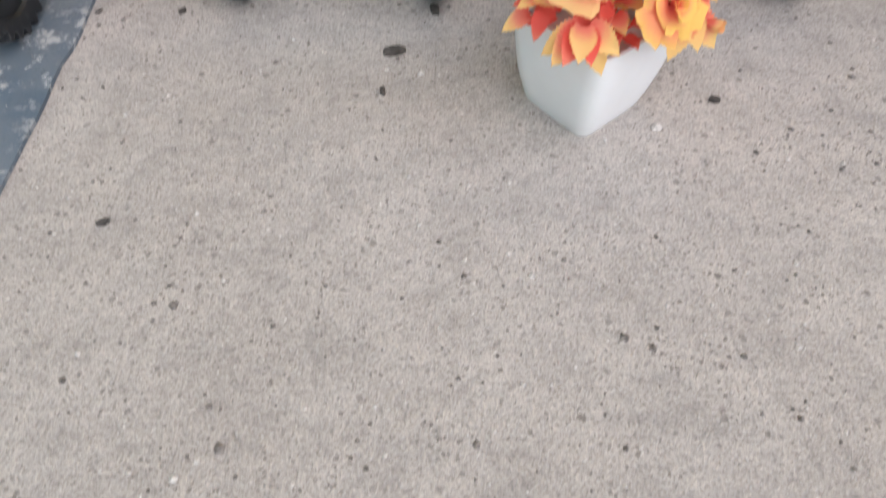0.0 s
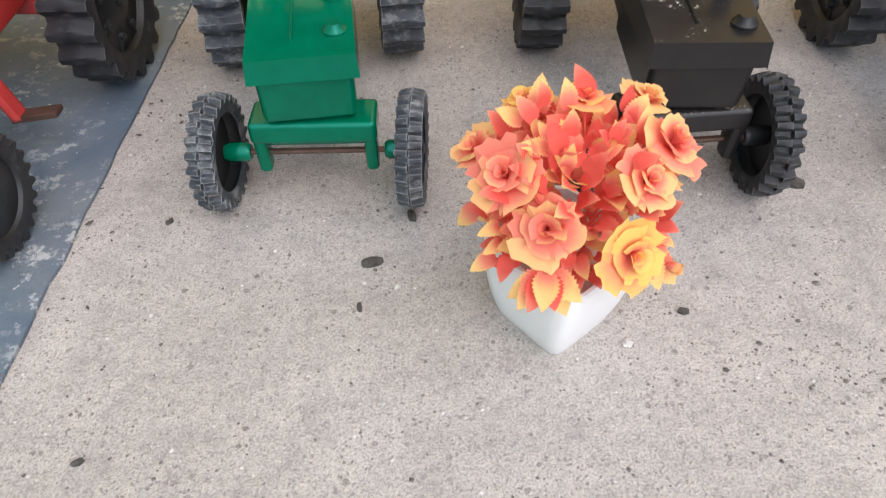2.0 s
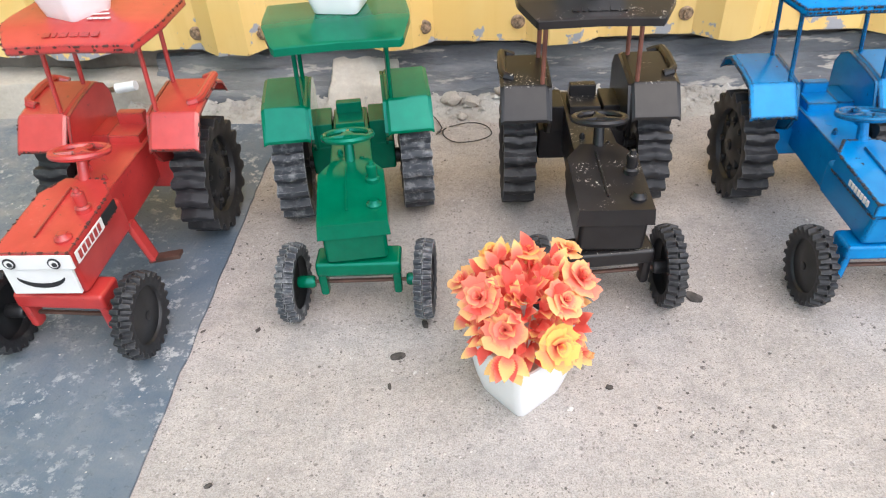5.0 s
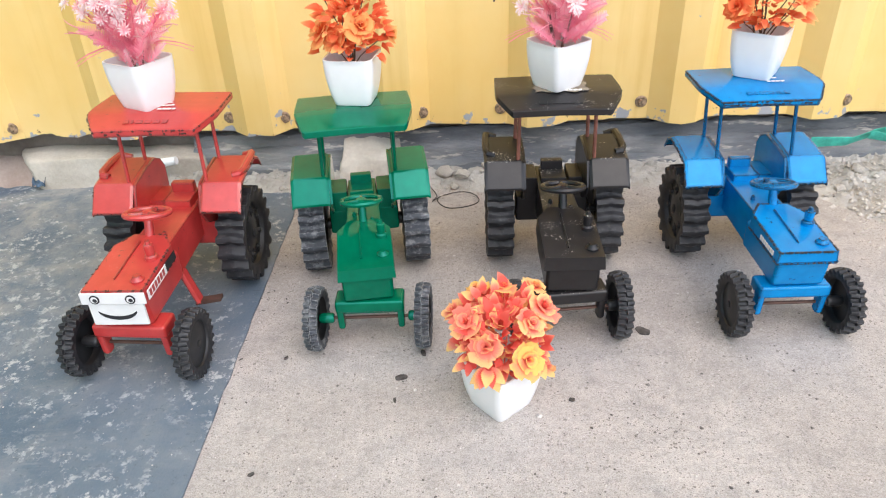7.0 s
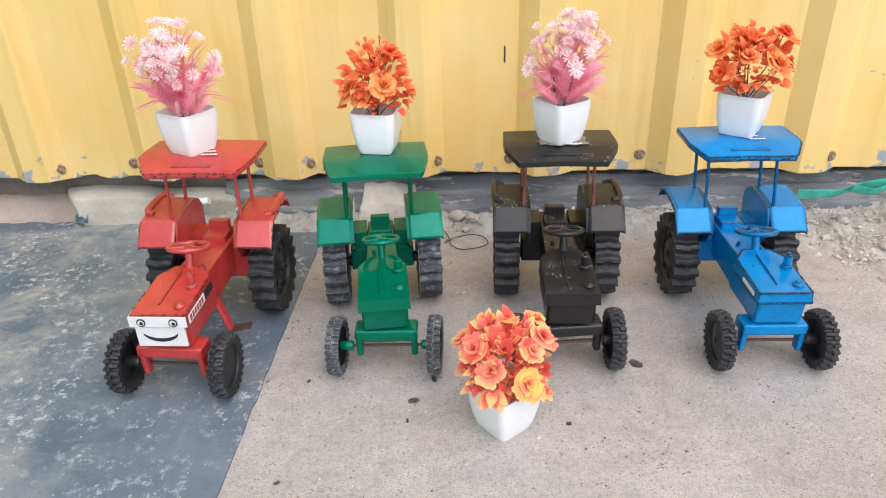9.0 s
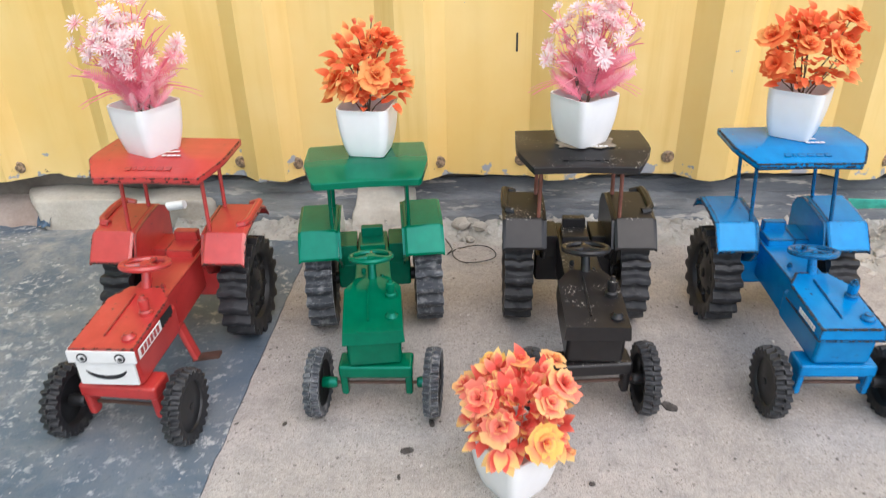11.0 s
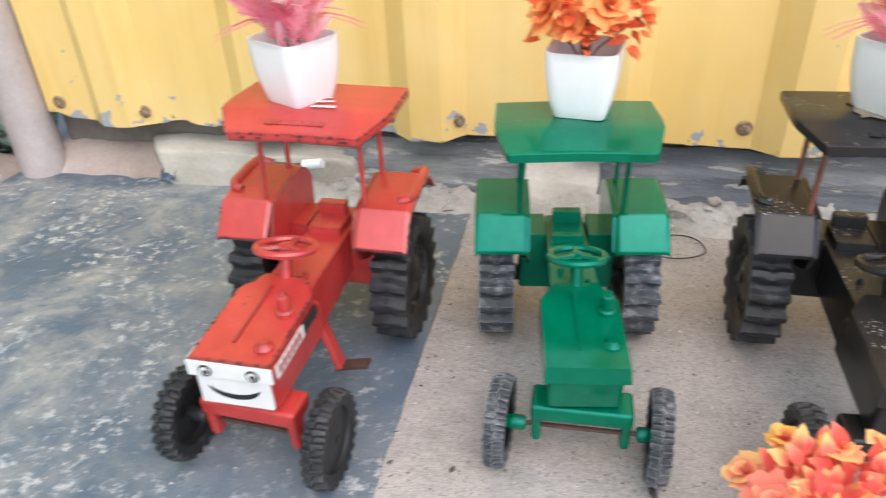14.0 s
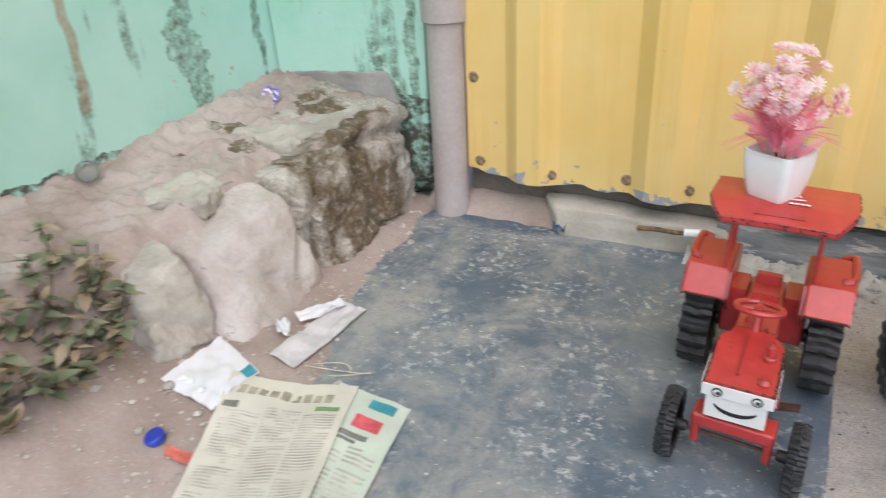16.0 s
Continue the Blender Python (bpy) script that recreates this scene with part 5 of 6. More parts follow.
POTS = [(-0.362, 0.747, 0.3104, -28, "glossy white square flower pot on the red canopy"), (-0.0494, 0.7735, 0.2980, -8, "glossy white square flower pot on the green canopy"),
        (0.262, 0.795, 0.3040, 38, "glossy white square flower pot on the black canopy"), (0.572, 0.8095, 0.3068, -35, "glossy white square flower pot on the blue canopy")]
for x, y, z, yaw, label in POTS:
    flower_pot(x, y, z, yaw, label)
daisy_bouquet(pose(*POTS[0][:3], 0, 0, 20), "pale pink artificial daisies and fern in a white pot", 11, 0.084, -0.3)
rose_bouquet(pose(*POTS[1][:3]), "orange artificial roses with thin leaves above the green tractor", [
    (-0.046, -0.010, 0.112, 0.0215, "orange"), (0.022, -0.030, 0.122, 0.0215, "orange"), (0.030, 0.0, 0.170, 0.017, "orange"), (-0.010, 0.0, 0.142, 0.017, "orange"),
    (0.062, 0.010, 0.102, 0.017, "orange"), (0.012, 0.015, 0.155, 0.017, "orange"), (-0.010, 0.006, 0.182, 0.008, "amber"), (0.012, 0.016, 0.184, 0.008, "coral"), (-0.034, 0.004, 0.152, 0.009, "orange"), (-0.022, -0.028, 0.105, 0.017, "orange")],
    "orange", "orange", 135, 8, 0.066, 0.082, -0.5, (0.012, 0.021))
daisy_bouquet(pose(*POTS[2][:3]), "white and pink artificial daisies with pink fern", 23, 0.082, 0.6)
rose_bouquet(pose(*POTS[3][:3]), "deep orange artificial roses with yellow edges above the blue tractor", [
    (-0.060, -0.006, 0.148, 0.0185, "orange"), (0.046, -0.008, 0.172, 0.0215, "orange"), (-0.056, -0.022, 0.110, 0.019, "orange"), (0.034, -0.032, 0.130, 0.021, "orange"), (0.0, 0.010, 0.165, 0.019, "orange"),
    (-0.022, 0.0, 0.160, 0.017, "orange"), (0.066, 0.006, 0.120, 0.016, "orange"), (-0.016, -0.028, 0.140, 0.016, "orange"), (0.012, 0.030, 0.150, 0.018, "orange")],
    "orange", "orange", 150, 14, 0.070, 0.078, -0.45, (0.012, 0.022))

# ---- broken masonry in the corner ----
CHUNK = grime_material("specked_pale_concrete", (0.41, 0.345, 0.31), (0.53, 0.470, 0.435), (0.63, 0.575, 0.54), 9, 0.92, 120, 0.6, 0.005, (0.36, (0.26, 0.24, 0.21), 48))
MASONRY = [
    ("masonry_block", [(-1.62, 0.66, -0.02), (-1.165, 0.70, -0.02), (-1.175, 1.14, -0.02), (-1.62, 1.14, -0.02), (-1.62, 0.62, 0.26), (-1.205, 0.68, 0.238), (-1.205, 1.13, 0.292), (-1.62, 1.14, 0.315)], 46, 0.018, 3, MOSSY, "mossy brown broken concrete plinth in the wall corner"),
    ("concrete_chunk", [(-1.62, 0.40, -0.02), (-1.100, 0.40, -0.02), (-1.165, 0.70, -0.02), (-1.62, 0.72, -0.02), (-1.62, 0.40, 0.25), (-1.245, 0.44, 0.185), (-1.205, 0.66, 0.215), (-1.62, 0.68, 0.26)], 42, 0.007, 7, CHUNK, "pale cracked concrete chunk sloping to the ground"),
    ("masonry_rock", [(-1.42, 0.26, -0.02), (-1.185, 0.27, -0.02), (-1.165, 0.42, -0.02), (-1.42, 0.45, -0.02), (-1.42, 0.28, 0.20), (-1.235, 0.30, 0.170), (-1.225, 0.40, 0.205), (-1.42, 0.44, 0.235)], 26, 0.010, 9, STONE, "rounded beige masonry rock"),
    ("masonry_slab", [(-1.62, -0.7, -0.02), (-1.33, -0.7, -0.02), (-1.30, 0.30, -0.02), (-1.62, 0.32, -0.02), (-1.62, -0.7, 0.27), (-1.36, -0.7, 0.21), (-1.345, 0.30, 0.215), (-1.62, 0.40, 0.26)], 18, 0.020, 12, PLASTER, "worn sandy masonry slab along the mint wall"),
]
for name, corners, cuts, amp, seed, mat, label in MASONRY:
    ob = part(name, rough(corners, cuts + 14, amp, seed, 8, 3.6), mat)
    tagged(ob, label, "masonry")
for i, (x, y, z, a, b, h, yaw) in enumerate(((-1.37, 0.58, 0.228, 0.07, 0.10, 0.03, 12), (-1.41, 0.20, 0.215, 0.08, 0.10, 0.035, -15), (-1.34, 0.90, 0.262, 0.09, 0.14, 0.025, -8))):
    m = Matrix.Rotation(radians(yaw), 3, "Z")
    cs = [Vector((x, y, z)) + m @ Vector((sx * a, sy * b, sz)) for sz in (-h, h * 0.6) for sx, sy in ((-1, -1), (1, -0.8), (0.8, 1), (-1, 0.9))]
    tagged(part("cement_flake", rough(cs, 22, 0.014, 20 + i, 14), (PLASTER, STONE)[i % 2]), "cracked flake of cement lying on the sand heap", "masonry", "cement flakes")
# sandy fill lying on the plinth
top_fill = heightfield("sand_fill", -1.62, -1.24, 70, -0.7, 1.14, 260, lambda x, y: 0.236 + 0.05 * smooth_step(0.5, 1.1, y) + 0.03 * smooth_step(-1.35, -1.6, x) - 0.10 * smooth_step(-1.34, -1.24, x) + 0.020 * noise.noise(Vector((x * 13, y * 13, 6))) + 0.012 * noise.noise(Vector((x * 38, y * 38, 9))) + 0.006 * noise.noise(Vector((x * 110, y * 110, 4))), SAND)
tagged(top_fill, "sandy soil heaped along the mint wall", "soil", kind="structure")

# bare cement where the limewash has fallen from the pier
CEMENT = grime_material("bare_grey_cement", (0.27, 0.255, 0.24), (0.345, 0.325, 0.31), (0.42, 0.40, 0.38), 12, 0.9, 150, 0.5, 0.003, (0.30, (0.20, 0.185, 0.17), 50))
patch = part("cement_patch", rough([(-1.575, 1.108, 0.255), (-1.225, 1.110, 0.255), (-1.225, 1.13, 0.255), (-1.575, 1.13, 0.255), (-1.560, 1.112, 0.318), (-1.250, 1.113, 0.338), (-1.250, 1.13, 0.338), (-1.560, 1.13, 0.318)], 18, 0.006, 17, 16), CEMENT)
tagged(patch, "bare grey cement patch at the foot of the mint pier", "plaster", kind="structure")

# ---- papers and litter ----
NEWS = plain("yellowed_newsprint", (0.62, 0.585, 0.495), 0.85, 0, 0.08, 12)
NEWS_GREEN = plain("greenish_newsprint", (0.55, 0.60, 0.51), 0.85, 0, 0.08, 12)
INK = plain("grey_print", (0.20, 0.19, 0.17), 0.9)
INK_PALE = plain("pale_grey_print", (0.50, 0.47, 0.395), 0.9)
INK_MID = plain("worn_headline_print", (0.36, 0.33, 0.26), 0.9)
INK_TEAL = plain("teal_print", (0.05, 0.28, 0.34), 0.8)
INK_RED = plain("pink_red_print", (0.62, 0.10, 0.12), 0.8)
INK_GREEN = plain("green_print", (0.18, 0.30, 0.14), 0.8)
PAPER = plain("white_paper", (0.74, 0.73, 0.75), 0.8, 0, 0.05, 25)
PAPER_GREY = plain("dirty_paper", (0.60, 0.57, 0.57), 0.85, 0, 0.15, 30)


class Sheet:
    """A limp sheet over the ground: u, v in 0..1 between four corners."""

    def __init__(self, corners, lift, wave, seed):
        self.c = [Vector((*c, 0)) for c in corners]
        self.lift, self.wave, self.seed = lift, wave, seed

    def at(self, u, v, up=0.0):
        p = self.c[0].lerp(self.c[1], u).lerp(self.c[3].lerp(self.c[2], u), v)
        g = max(soil_height(p.x, p.y), 0.0035)
        n = noise.noise(Vector((u * 2.4, v * 2.4, self.seed))) + 0.5 * noise.noise(Vector((u * 6, v * 6, self.seed + 3)))
        return (p.x, p.y, g + self.lift + self.wave * (n + 0.6) + up)

    def patch(self, bm, u0, u1, v0, v1, up, nu=4, nv=4, thick=0.0004):
        slab(bm, [[self.at(u0 + (u1 - u0) * i / nu, v0 + (v1 - v0) * j / nv, up) for i in range(nu + 1)] for j in range(nv + 1)], thick)

    def build(self, name, mat, label, category):
        bm = bmesh.new()
        self.patch(bm, 0, 1, 0, 1, 0, 16, 16)
        return tagged(part(name, bm, mat), label, category)

    def marks(self, name, mat, boxes, parent, up=0.0007):
        bm = bmesh.new()
        for b in boxes:
            self.patch(bm, *b, up, 5, 2, 0.0003)
        return part(name, bm, mat, parent)


def column(u0, u1, v0, v1, step, rng):
    out, v = [], v0
    while v < v1:
        if rng.random() > 0.08:
            out.append((u0, u0 + (u1 - u0) * (1 if rng.random() > 0.2 else rng.uniform(0.4, 0.9)), v, v + step * 0.42))
        v += step
    return out


rng = random.Random(4)
under = Sheet([(-0.950, 0.424), (-0.809, 0.415), (-0.742, 0.03), (-0.880, 0.04)], 0.002, 0.005, 2)
ob = under.build("newspaper", NEWS_GREEN, "greenish folded newspaper sheet lying on the cement", "newspaper")
under.marks("heading_block", INK_TEAL, [(0.52, 0.86, 0.03, 0.085)], ob)
under.marks("red_block", INK_RED, [(0.44, 0.80, 0.135, 0.205)], ob)
under.marks("headline", INK, [(0.20, 0.72, 0.235, 0.262), (0.2, 0.6, 0.27, 0.285)], ob)
under.marks("print", INK_PALE, column(0.18, 0.52, 0.30, 0.95, 0.022, rng) + column(0.56, 0.92, 0.30, 0.95, 0.022, rng), ob)
over = Sheet([(-1.098, 0.338), (-0.914, 0.425), (-0.812, 0.105), (-0.968, 0.025)], 0.006, 0.007, 5)
ob = over.build("newspaper", NEWS, "yellowed open newspaper spread on sandy ground", "newspaper")
for i in range(9):
    over.marks("headline_bar", INK_MID, [(0.10 + 0.085 * i, 0.10 + 0.085 * i + 0.062, 0.075 + 0.012 * (i % 2), 0.135)], ob)
over.marks("print", INK_PALE, column(0.06, 0.34, 0.24, 0.95, 0.017, rng) + column(0.37, 0.64, 0.20, 0.95, 0.017, rng) + column(0.67, 0.93, 0.22, 0.95, 0.017, rng), ob)
over.marks("picture_block", INK, [(0.03, 0.15, 0.185, 0.225)], ob)
over.marks("green_block", INK_GREEN, [(0.74, 0.93, 0.165, 0.195)], ob)
env = Sheet([(-1.185, 0.402), (-1.070, 0.364), (-1.070, 0.256), (-1.175, 0.260)], 0.004, 0.008, 8)
ob = env.build("plastic_packet", PAPER, "crumpled white packet with small blister bubbles", "packet")
env.marks("teal_corner", INK_TEAL, [(0.80, 0.99, 0.02, 0.24)], ob)
for u, v in ((0.34, 0.80), (0.62, 0.84), (0.20, 0.82)):
    bm = bmesh.new()
    lathe(bm, [(0.0075, 0), (0.0062, 0.003), (0.001, 0.0045)], 12, "z", env.at(u, v, 0.0005))
    part("blister", bm, POT, ob)
strip = Sheet([(-1.100, 0.636), (-1.032, 0.630), (-1.038, 0.415), (-1.090, 0.415)], 0.003, 0.006, 3)
strip.build("paper_strip", PAPER_GREY, "dirty torn paper strip lying on soil", "paper")
scrap = Sheet([(-1.098, 0.634), (-1.066, 0.616), (-1.106, 0.522), (-1.128, 0.534)], 0.008, 0.008, 6)
scrap.build("paper_scrap", PAPER, "torn white paper scrap on soil", "paper")
scrap = Sheet([(-1.142, 0.500), (-1.120, 0.510), (-1.094, 0.472), (-1.112, 0.464)], 0.008, 0.008, 9)
scrap.build("paper_scrap", PAPER, "small crumpled white paper scrap", "paper")

bm = bmesh.new()
z = soil_height(-1.100, 0.174) + 0.001
lathe(bm, [(0.0155, 0), (0.0158, 0.009), (0.0140, 0.011), (0.001, 0.0115)], 24, "z")
cap = part("bottle_cap", bm, plain("blue_plastic", (0.03, 0.06, 0.42), 0.4))
cap.matrix_world = pose(-1.100, 0.174, z, 14, -10, 0)
tagged(cap, "blue plastic bottle cap on the soil", "bottle cap")
tag = Sheet([(-1.078, 0.172), (-1.036, 0.181), (-1.025, 0.163), (-1.066, 0.156)], 0.006, 0.002, 1)
tag.build("wrapper", plain("coral_wrapper", (0.66, 0.16, 0.12), 0.6), "small coral red wrapper beside a newspaper", "wrapper")
bm = bmesh.new()
tube(bm, [(-1.00 + 0.05 * math.cos(a) + 0.045 * i / 20, 0.450 + 0.016 * math.sin(a * 1.3), 0.008 + 0.004 * math.sin(a * 2)) for i, a in ((i, i * 0.42) for i in range(21))], 0.0011, 5)
tagged(part("string", bm, plain("pale_string", (0.55, 0.50, 0.40), 0.9)), "loose loop of pale string beside newspaper", "string")

bm = bmesh.new()
lathe(bm, [(0.024, 0), (0.026, 0.004), (0.026, 0.05), (0.0245, 0.052), (0.0235, 0.05), (0.0235, 0.006), (0.001, 0.005)], 24, "z")
glass, gn, gl, gb = material("clear_plastic", 0.08)
gb.inputs["Transmission Weight"].default_value = 0.9
gb.inputs["IOR"].default_value = 1.3
gb.inputs["Base Color"].default_value = (0.85, 0.87, 0.86, 1)
cup = part("plastic_cup", bm, glass)
cup.matrix_world = pose(-1.555, 0.495, 0.275, 75, 0, 50) @ Matrix.Diagonal((0.8, 0.8, 0.8, 1))
tagged(cup, "small clear plastic cup lying on the sand heap", "cup")
bm = bmesh.new()
slab(bm, [[(-1.500 + 0.050 * i / 5, 0.93 + 0.030 * (5 - j) / 5 + 0.006 * math.sin(i), 0.322 - 0.042 * j / 5 + 0.005 * math.sin(i * 2 + j)) for i in range(6)] for j in range(6)], 0.0006)
sachet = tagged(part("sachet", bm, plain("violet_foil", (0.24, 0.14, 0.52), 0.35, 0.2, 0.6, 160)), "crumpled violet striped sachet on the plinth", "sachet")
for k in range(4):
    bm = bmesh.new()
    slab(bm, [[(-1.498 + 0.046 * i / 5, 0.9285 + 0.030 * (5 - j) / 5 + 0.006 * math.sin(i), 0.3215 - 0.042 * j / 5 + 0.005 * math.sin(i * 2 + j)) for i in range(6)] for j in (0.5 + 1.2 * k, 0.95 + 1.2 * k)], 0.0005)
    part("stripe", bm, PAPER, sachet)

# ---- wall foot: stick, rag, stones, wire, strap ----
bm = bmesh.new()
tube(bm, [(-0.625, 1.088, 0.052), (-0.585, 1.084, 0.058), (-0.545, 1.082, 0.058), (-0.505, 1.080, 0.064)], 0.006, 8, 0.8)
stick = part("dry_stick", bm, plain("dry_bark", (0.19, 0.12, 0.07), 0.9, 0, 0.5, 90))
tagged(stick, "short dry stick with a white taped end", "stick")
bm = bmesh.new()
tube(bm, [(-0.525, 1.080, 0.062), (-0.500, 1.079, 0.066), (-0.488, 1.078, 0.068)], 0.0095, 10, 0.9)
part("white_end", bm, POT, stick)
bm = bmesh.new()
slab(bm, [[(-0.815 + 0.030 * k / 6 + 0.003 * math.sin(j), 1.118 + 0.004 * math.sin(k * 1.7) - 0.006 * j, 0.016 + 0.040 * (1 - j / 6) + 0.002 * math.sin(k * 2.2)) for k in range(7)] for j in range(7)], 0.002)
tagged(part("cloth_scrap", bm, plain("blue_rag", (0.07, 0.11, 0.16), 0.9, 0, 0.6, 70)), "dirty blue rag scrap stuffed under the sheet", "rag")


def pebble_mesh(seed, mat):
    bm = bmesh.new()
    bmesh.ops.create_icosphere(bm, subdivisions=2, radius=1)
    for v in bm.verts:
        v.co = v.co * (1 + 0.35 * noise.noise(v.co * 1.4 + Vector((seed * 5, 0, 0))) + 0.12 * noise.noise(v.co * 4 + Vector((0, seed * 3, 0))))
        v.co.z *= 0.7
    return finish("stone", bm, mat)


STONES = [pebble_mesh(s, STONE) for s in range(4)]
for i, (x, y, r, label) in enumerate(((-0.054, 1.055, 0.027, "white broken stone against the wall foot"), (0.075, 1.080, 0.024, "grey mortar lump by the wall foot"), (0.115, 1.072, 0.018, "grey mortar lump by the wall foot"), (0.095, 1.045, 0.013, "grey mortar lump by the wall foot"),
                                      (0.165, 1.085, 0.016, "small mortar lump by the wall foot"), (0.775, 1.075, 0.024, "pale stone beside the rubble"), (0.86, 0.98, 0.015, "pale stone among loose rubble"), (0.95, 0.92, 0.016, "pale stone among loose rubble"),
                                      (0.92, 1.04, 0.018, "pale stone among loose rubble"), (1.02, 0.99, 0.021, "pale stone among loose rubble"), (0.98, 0.83, 0.013, "pale stone among loose rubble"), (-1.10, 0.92, 0.012, "small stone on the soil"), (-1.16, 0.26, 0.013, "small stone on the soil"), (-1.13, 0.17, 0.009, "small stone on the soil"))):
    ob = new("stone", STONES[i % 4])
    ob.matrix_world = pose(x, y, max(0.0, soil_height(x, y) if x < -0.9 else rubble_height(x, y) if x > 0.74 else crumb_height(x, y)) + r * 0.30, random.uniform(-20, 20), random.uniform(-20, 20), random.uniform(0, 360)) @ Matrix.Diagonal((r * 0.8, r * 0.7, r * 0.7, 1))
    tagged(ob, label, "stone", "loose stones")

bm = bmesh.new()
pts = [(0.045, 1.035, 0.012), (0.055, 1.02, 0.006), (0.060, 1.005, 0.004), (0.050, 0.985, 0.003)]
for i in range(22):
    a = 2.6 + i * 0.29
    pts.append((0.103 + 0.042 * math.cos(a), 0.985 + 0.034 * math.sin(a), 0.003 + 0.0035 * abs(math.sin(a * 1.5))))
tube(bm, pts, 0.0011, 5)
tagged(part("wire", bm, plain("dark_wire", (0.06, 0.055, 0.05), 0.6, 0.4)), "thin dark wire curled into a loop on the concrete", "wire")

TEAL = plain("teal_webbing", (0.05, 0.42, 0.33), 0.55, 0, 0.25, 60)
strap = empty("strap", pose(0.99, 1.055, 0.005), "crumpled teal plastic strap lying along the wall foot", "strap")
for k, (pts, w) in enumerate((([(-0.17, 0.005, 0.070), (-0.10, -0.01, 0.076), (-0.05, 0.0, 0.088), (0.0, -0.01, 0.100), (0.05, 0.0, 0.118), (0.10, -0.01, 0.108), (0.2, 0.0, 0.112)], 0.018),
                              ([(-0.07, -0.02, 0.094), (-0.03, -0.03, 0.088), (0.02, -0.02, 0.104), (0.06, -0.03, 0.106), (0.10, -0.02, 0.116)], 0.015),
                              ([(0.03, -0.035, 0.115), (0.045, -0.05, 0.085), (0.025, -0.055, 0.062), (0.01, -0.06, 0.066)], 0.013),
                              ([(0.05, -0.04, 0.118), (0.065, -0.055, 0.080), (0.075, -0.06, 0.040), (0.078, -0.062, 0.030)], 0.006))):
    bm = bmesh.new()
    P = [Vector(p) for p in pts]
    fine = []
    for a, b in zip(P, P[1:]):
        fine += [a.lerp(b, f) for f in (0, 0.33, 0.66)]
    fine.append(P[-1])
    rows = []
    for i, p in enumerate(fine):
        t = i * 0.55 + k
        side = Vector((0.25 * math.sin(t), -0.25 - 0.2 * math.sin(t * 0.7), 0.95 + 0.2 * math.cos(t))).normalized() * w * 1.35
        rows.append([p - side * 0.5, p + Vector((0, -0.002, 0)), p + side * 0.5])
    front = [[bm.verts.new(q) for q in r] for r in rows]
    rear = [[bm.verts.new(q + Vector((0, 0.0014, 0.0004))) for q in r] for r in rows]
    for a, b, c, d in zip(front, front[1:], rear, rear[1:]):
        for i in (0, 1):
            bm.faces.new((a[i], a[i + 1], b[i + 1], b[i]))
            bm.faces.new((c[i], d[i], d[i + 1], c[i + 1]))
        bm.faces.new((a[0], b[0], d[0], c[0]))
        bm.faces.new((a[2], c[2], d[2], b[2]))
    part("webbing", bm, TEAL, strap)

# ---- scraps on the concrete ----
DARK = plain("dark_dry_scrap", (0.075, 0.065, 0.058), 0.85, 0, 0.4, 120)
for x, y, L, wd, yaw, label in ((0.0175, 0.4664, 0.0088, 0.55, -72, "dark dry leaf scrap on the concrete"), (0.375, 0.558, 0.012, 0.7, 50, "dark grey bark chip on the concrete"), (0.047, 0.5186, 0.007, 0.6, 20, "dark crumb behind the grey tyre"),
                                (0.248, 0.4158, 0.0042, 0.7, 80, "tiny dark crumb on concrete"), (0.0113, 0.4218, 0.0042, 0.5, 10, "tiny dark crumb on concrete"), (-0.154, 0.514, 0.0042, 0.5, -30, "tiny dark crumb on concrete"), (-0.155, 0.300, 0.0042, 0.5, -60, "tiny dark crumb on concrete")):
    bm = bmesh.new()
    n = 10
    ring = [(math.cos(2 * math.pi * i / n) * L * wd * random.uniform(0.75, 1.1), math.sin(2 * math.pi * i / n) * L * random.uniform(0.85, 1.1)) for i in range(n)]
    hi = [bm.verts.new((px, py, 0.0022 + random.uniform(0, 0.0018))) for px, py in ring]
    lo = [bm.verts.new((px, py, 0.0002)) for px, py in ring]
    c = bm.verts.new((0, 0, 0.0036))
    for i in range(n):
        bm.faces.new((hi[i], hi[(i + 1) % n], c))
        bm.faces.new((lo[i], lo[(i + 1) % n], hi[(i + 1) % n], hi[i]))
    bm.faces.new(lo[::-1])
    ob = part("dry_scrap", bm, DARK, smooth=False)
    ob.matrix_world = pose(x, y, 0, 0, 0, yaw)
    tagged(ob, label, "debris", "scraps on the concrete")


def scatter(name, count, place, size, mat, label, category, seed, flat=0.6, stretch=1.0):
    """Many tiny crumbs in one mesh."""
    rng = random.Random(seed)
    verts, faces = [], []
    for _ in range(count):
        x, y, z = place(rng)
        r = size * math.exp(rng.gauss(0, 0.45))
        a = rng.uniform(0, 6.28)
        ca, sa = math.cos(a), math.sin(a)
        k = len(verts)
        for px, py, pz in ((1, 0, 0.1), (0.3, 0.9, 0), (-0.8, 0.5, 0.1), (-0.7, -0.6, 0), (0.4, -0.9, 0.1), (0, 0, 1), (0.1, 0.1, -0.5)):
            px, py = px * rng.uniform(0.7, 1.2) * stretch, py * rng.uniform(0.7, 1.2)
            verts.append((x + r * (px * ca - py * sa), y + r * (px * sa + py * ca), z + r * flat * (pz + 0.3)))
        for i in range(5):
            faces.append((k + i, k + (i + 1) % 5, k + 5))
            faces.append((k + (i + 1) % 5, k + i, k + 6))
    me = bpy.data.meshes.new(name)
    me.from_pydata(verts, [], faces)
    me.materials.append(mat)
    ob = new(name, me)
    return tagged(ob, label, category, kind="stuff")


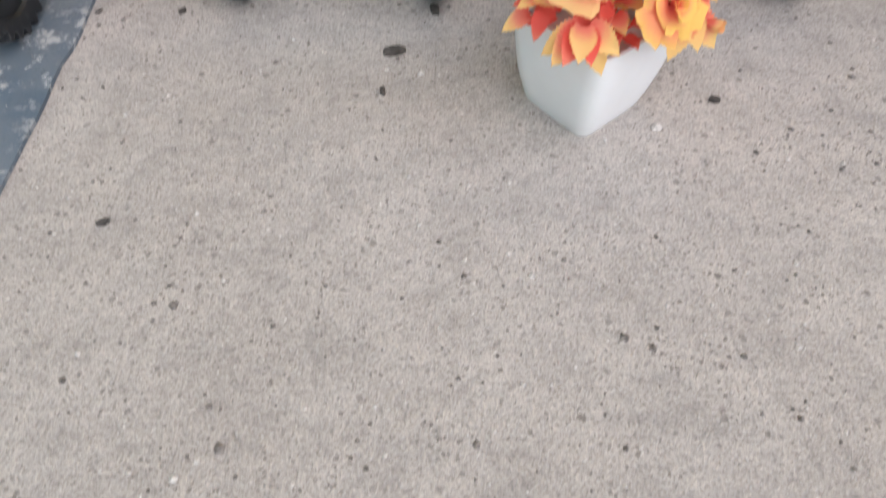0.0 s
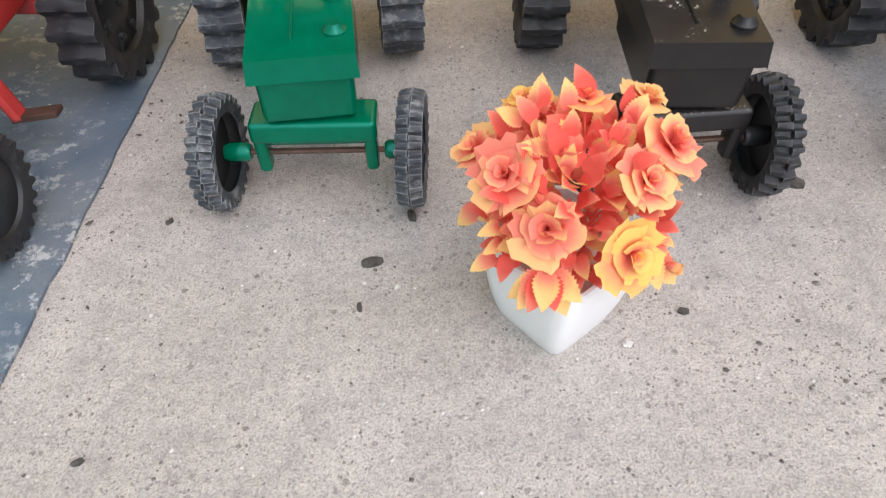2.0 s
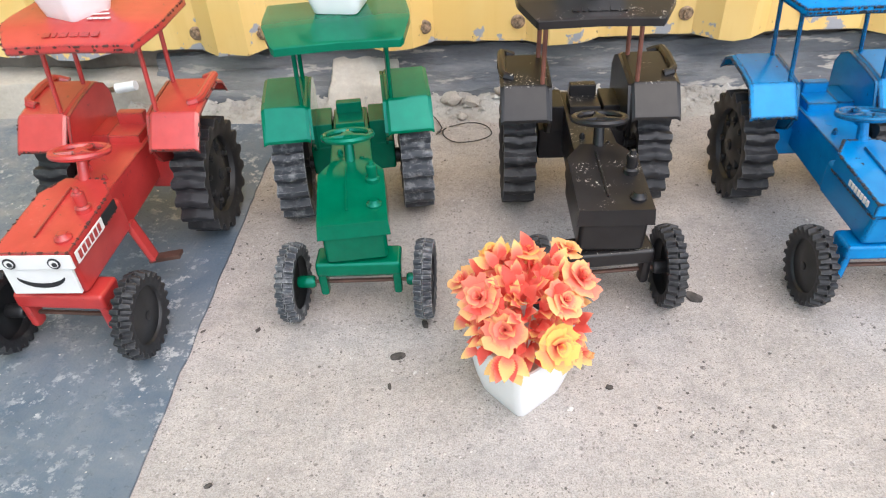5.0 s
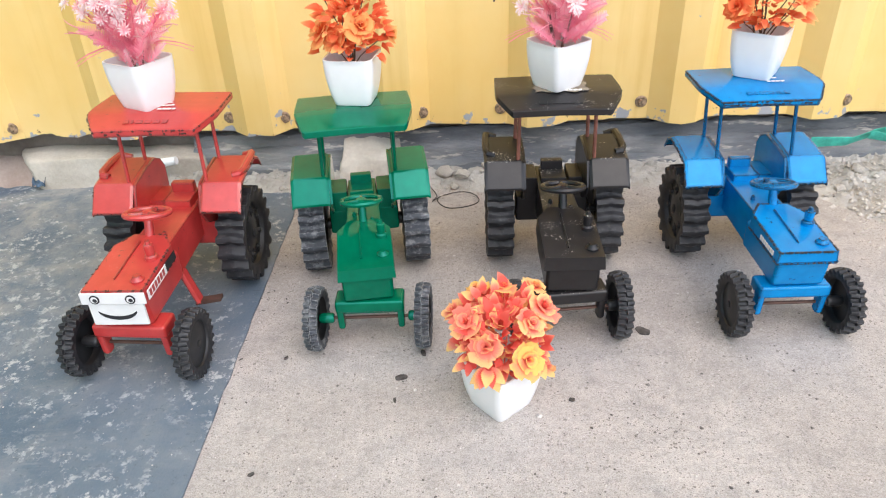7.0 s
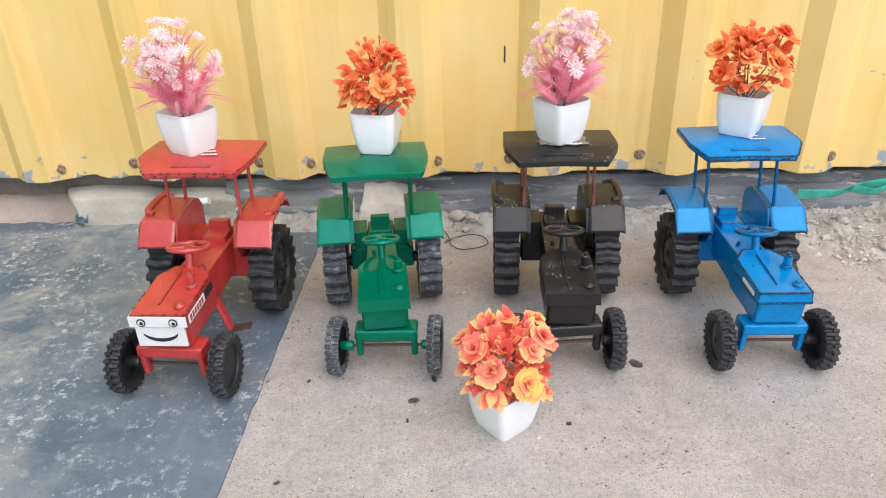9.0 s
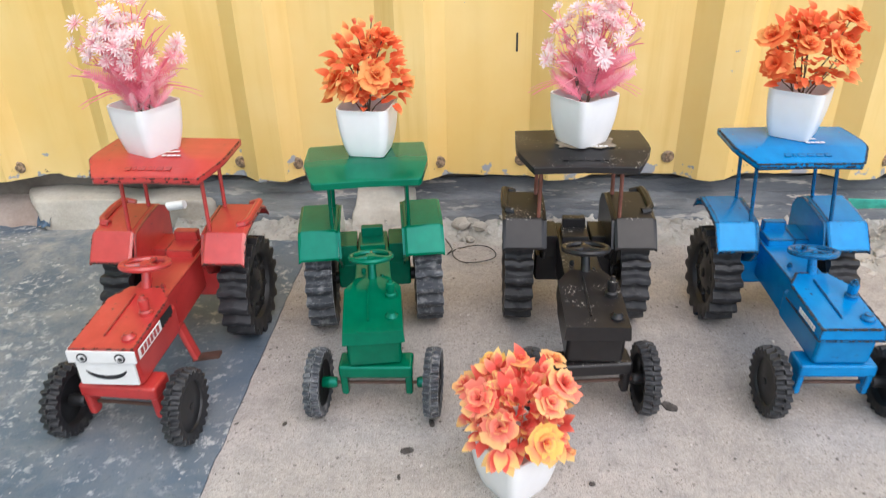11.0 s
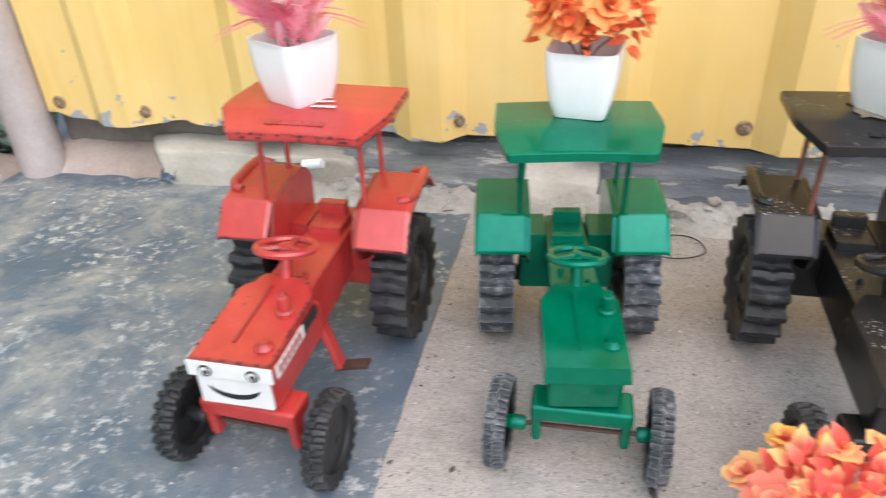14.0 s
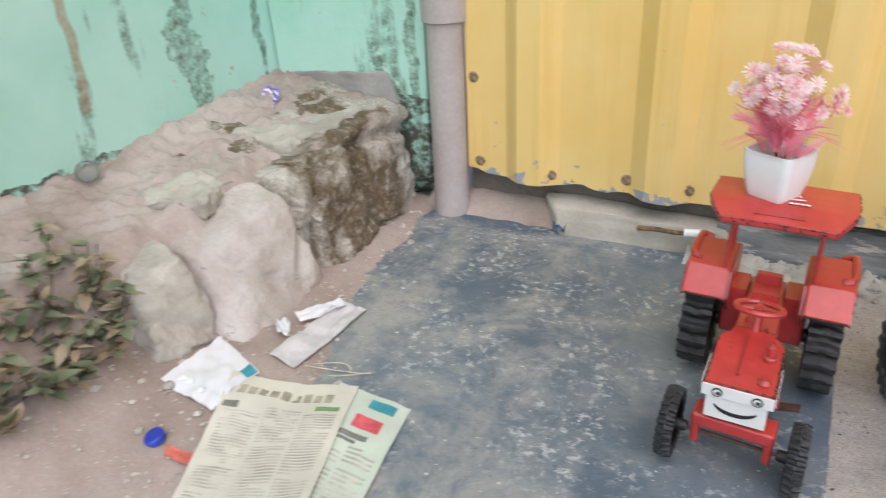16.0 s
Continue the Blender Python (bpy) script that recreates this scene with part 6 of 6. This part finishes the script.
GRIT_DARK = plain("dark_grit", (0.17, 0.15, 0.135), 0.9, 0, 0.5, 300)
GRIT_PALE = plain("pale_grit", (0.52, 0.485, 0.45), 0.9, 0, 0.3, 300)


def on_concrete(r):
    return r.uniform(-0.225, 0.95), r.uniform(0.02, 1.04) if r.random() < 0.8 else r.uniform(-0.5, 0.3), 0.0


def on_mat(r):
    return r.uniform(-1.05, -0.24), r.uniform(-0.2, 1.08), 0.0035


scatter("grit", 3000, on_concrete, 0.0009, GRIT_DARK, "fine dark grit strewn over the concrete", "grit", 1)
scatter("sand_grains", 2600, on_concrete, 0.0009, GRIT_PALE, "fine pale grains strewn over the concrete", "sand", 2)
scatter("grit", 170, lambda r: (0.340 + r.gauss(0, 0.034), 0.362 + r.gauss(0, 0.024), 0.0), 0.0008, GRIT_DARK, "patch of loose dark grit on the concrete", "grit", 8)
scatter("grit", 500, on_mat, 0.0012, GRIT_PALE, "pale crumbs strewn over the blue-grey cement", "grit", 3)
scatter("gravel", 4200, lambda r: (lambda x, y: (x, y, rubble_height(x, y)))(r.uniform(0.82, 1.7), r.uniform(0.55, 1.12)), 0.0030, STONE, "loose gravel on the rubble ground", "gravel", 4, 0.7)
scatter("mortar_crumbs", 1500, lambda r: (lambda x, y: (x, y, max(0, crumb_height(x, y))))(r.uniform(-0.5, 0.95), min(1.122, 1.082 + r.gauss(0, 0.026))), 0.0027, GRAVEL, "mortar crumbs along the wall foot", "rubble", 5, 0.7)
scatter("dry_straw", 60, lambda r: (-0.225 + r.gauss(0.012, 0.02), r.uniform(0.4, 1.1), 0.002), 0.0010, DARK, "bits of dark straw along the cement edge", "straw", 6, 0.25, 2.2)
scatter("soil_crumbs", 1200, lambda r: (lambda x, y: (x, y, soil_height(x, y)))(r.uniform(-1.30, -0.95), r.uniform(-0.1, 1.08)), 0.0028, STONE, "crumbs and small stones on the soil", "soil", 7, 0.7)

# ---- weeds at the foot of the masonry ----
WEED = petal_material("dull_green_weed", (0.16, 0.18, 0.11), (0.22, 0.25, 0.15), (0.31, 0.31, 0.21), (0.1, 0.5, 0.95), 0.25, 0.5)
WEED_DRY = petal_material("dry_weed", (0.30, 0.22, 0.14), (0.40, 0.30, 0.20), (0.46, 0.37, 0.26), (0.1, 0.5, 0.95), 0.2, 0.5)
WEED_LEAVES = [leaf_mesh(m, s, 3, 0.34) for m in (WEED, WEED, WEED_DRY) for s in (1, 2)]
rng = random.Random(31)
for x, y, h in ((-1.255, 0.235, 0.15), (-1.285, 0.16, 0.20), (-1.245, 0.12, 0.11), (-1.300, 0.24, 0.20), (-1.270, 0.05, 0.17), (-1.31, -0.01, 0.20), (-1.235, 0.18, 0.07), (-1.235, 0.02, 0.09)):
    root = empty("weed", pose(x, y, soil_height(x, y) - 0.004), "dusty green low weed against the masonry", "weed", "weeds")
    for k in range(9):
        a = rng.uniform(0, 6.28)
        tip = Vector((math.cos(a) * 0.06, math.sin(a) * 0.06, h * rng.uniform(0.25, 0.75)))
        stem(root, (0, 0, 0), tip, (math.cos(a) * 0.012, math.sin(a) * 0.012, 0), 0.0012)
        for q in range(9):
            f = rng.uniform(0.2, 1.0)
            p = tip * f
            d = Vector((rng.uniform(-1, 1), rng.uniform(-1, 1), rng.uniform(-0.2, 0.6)))
            piece("leaf", rng.choice(WEED_LEAVES), root, lay(p, d, (rng.uniform(-0.3, 0.3), 0.1, 1), rng.uniform(0.018, 0.034)))
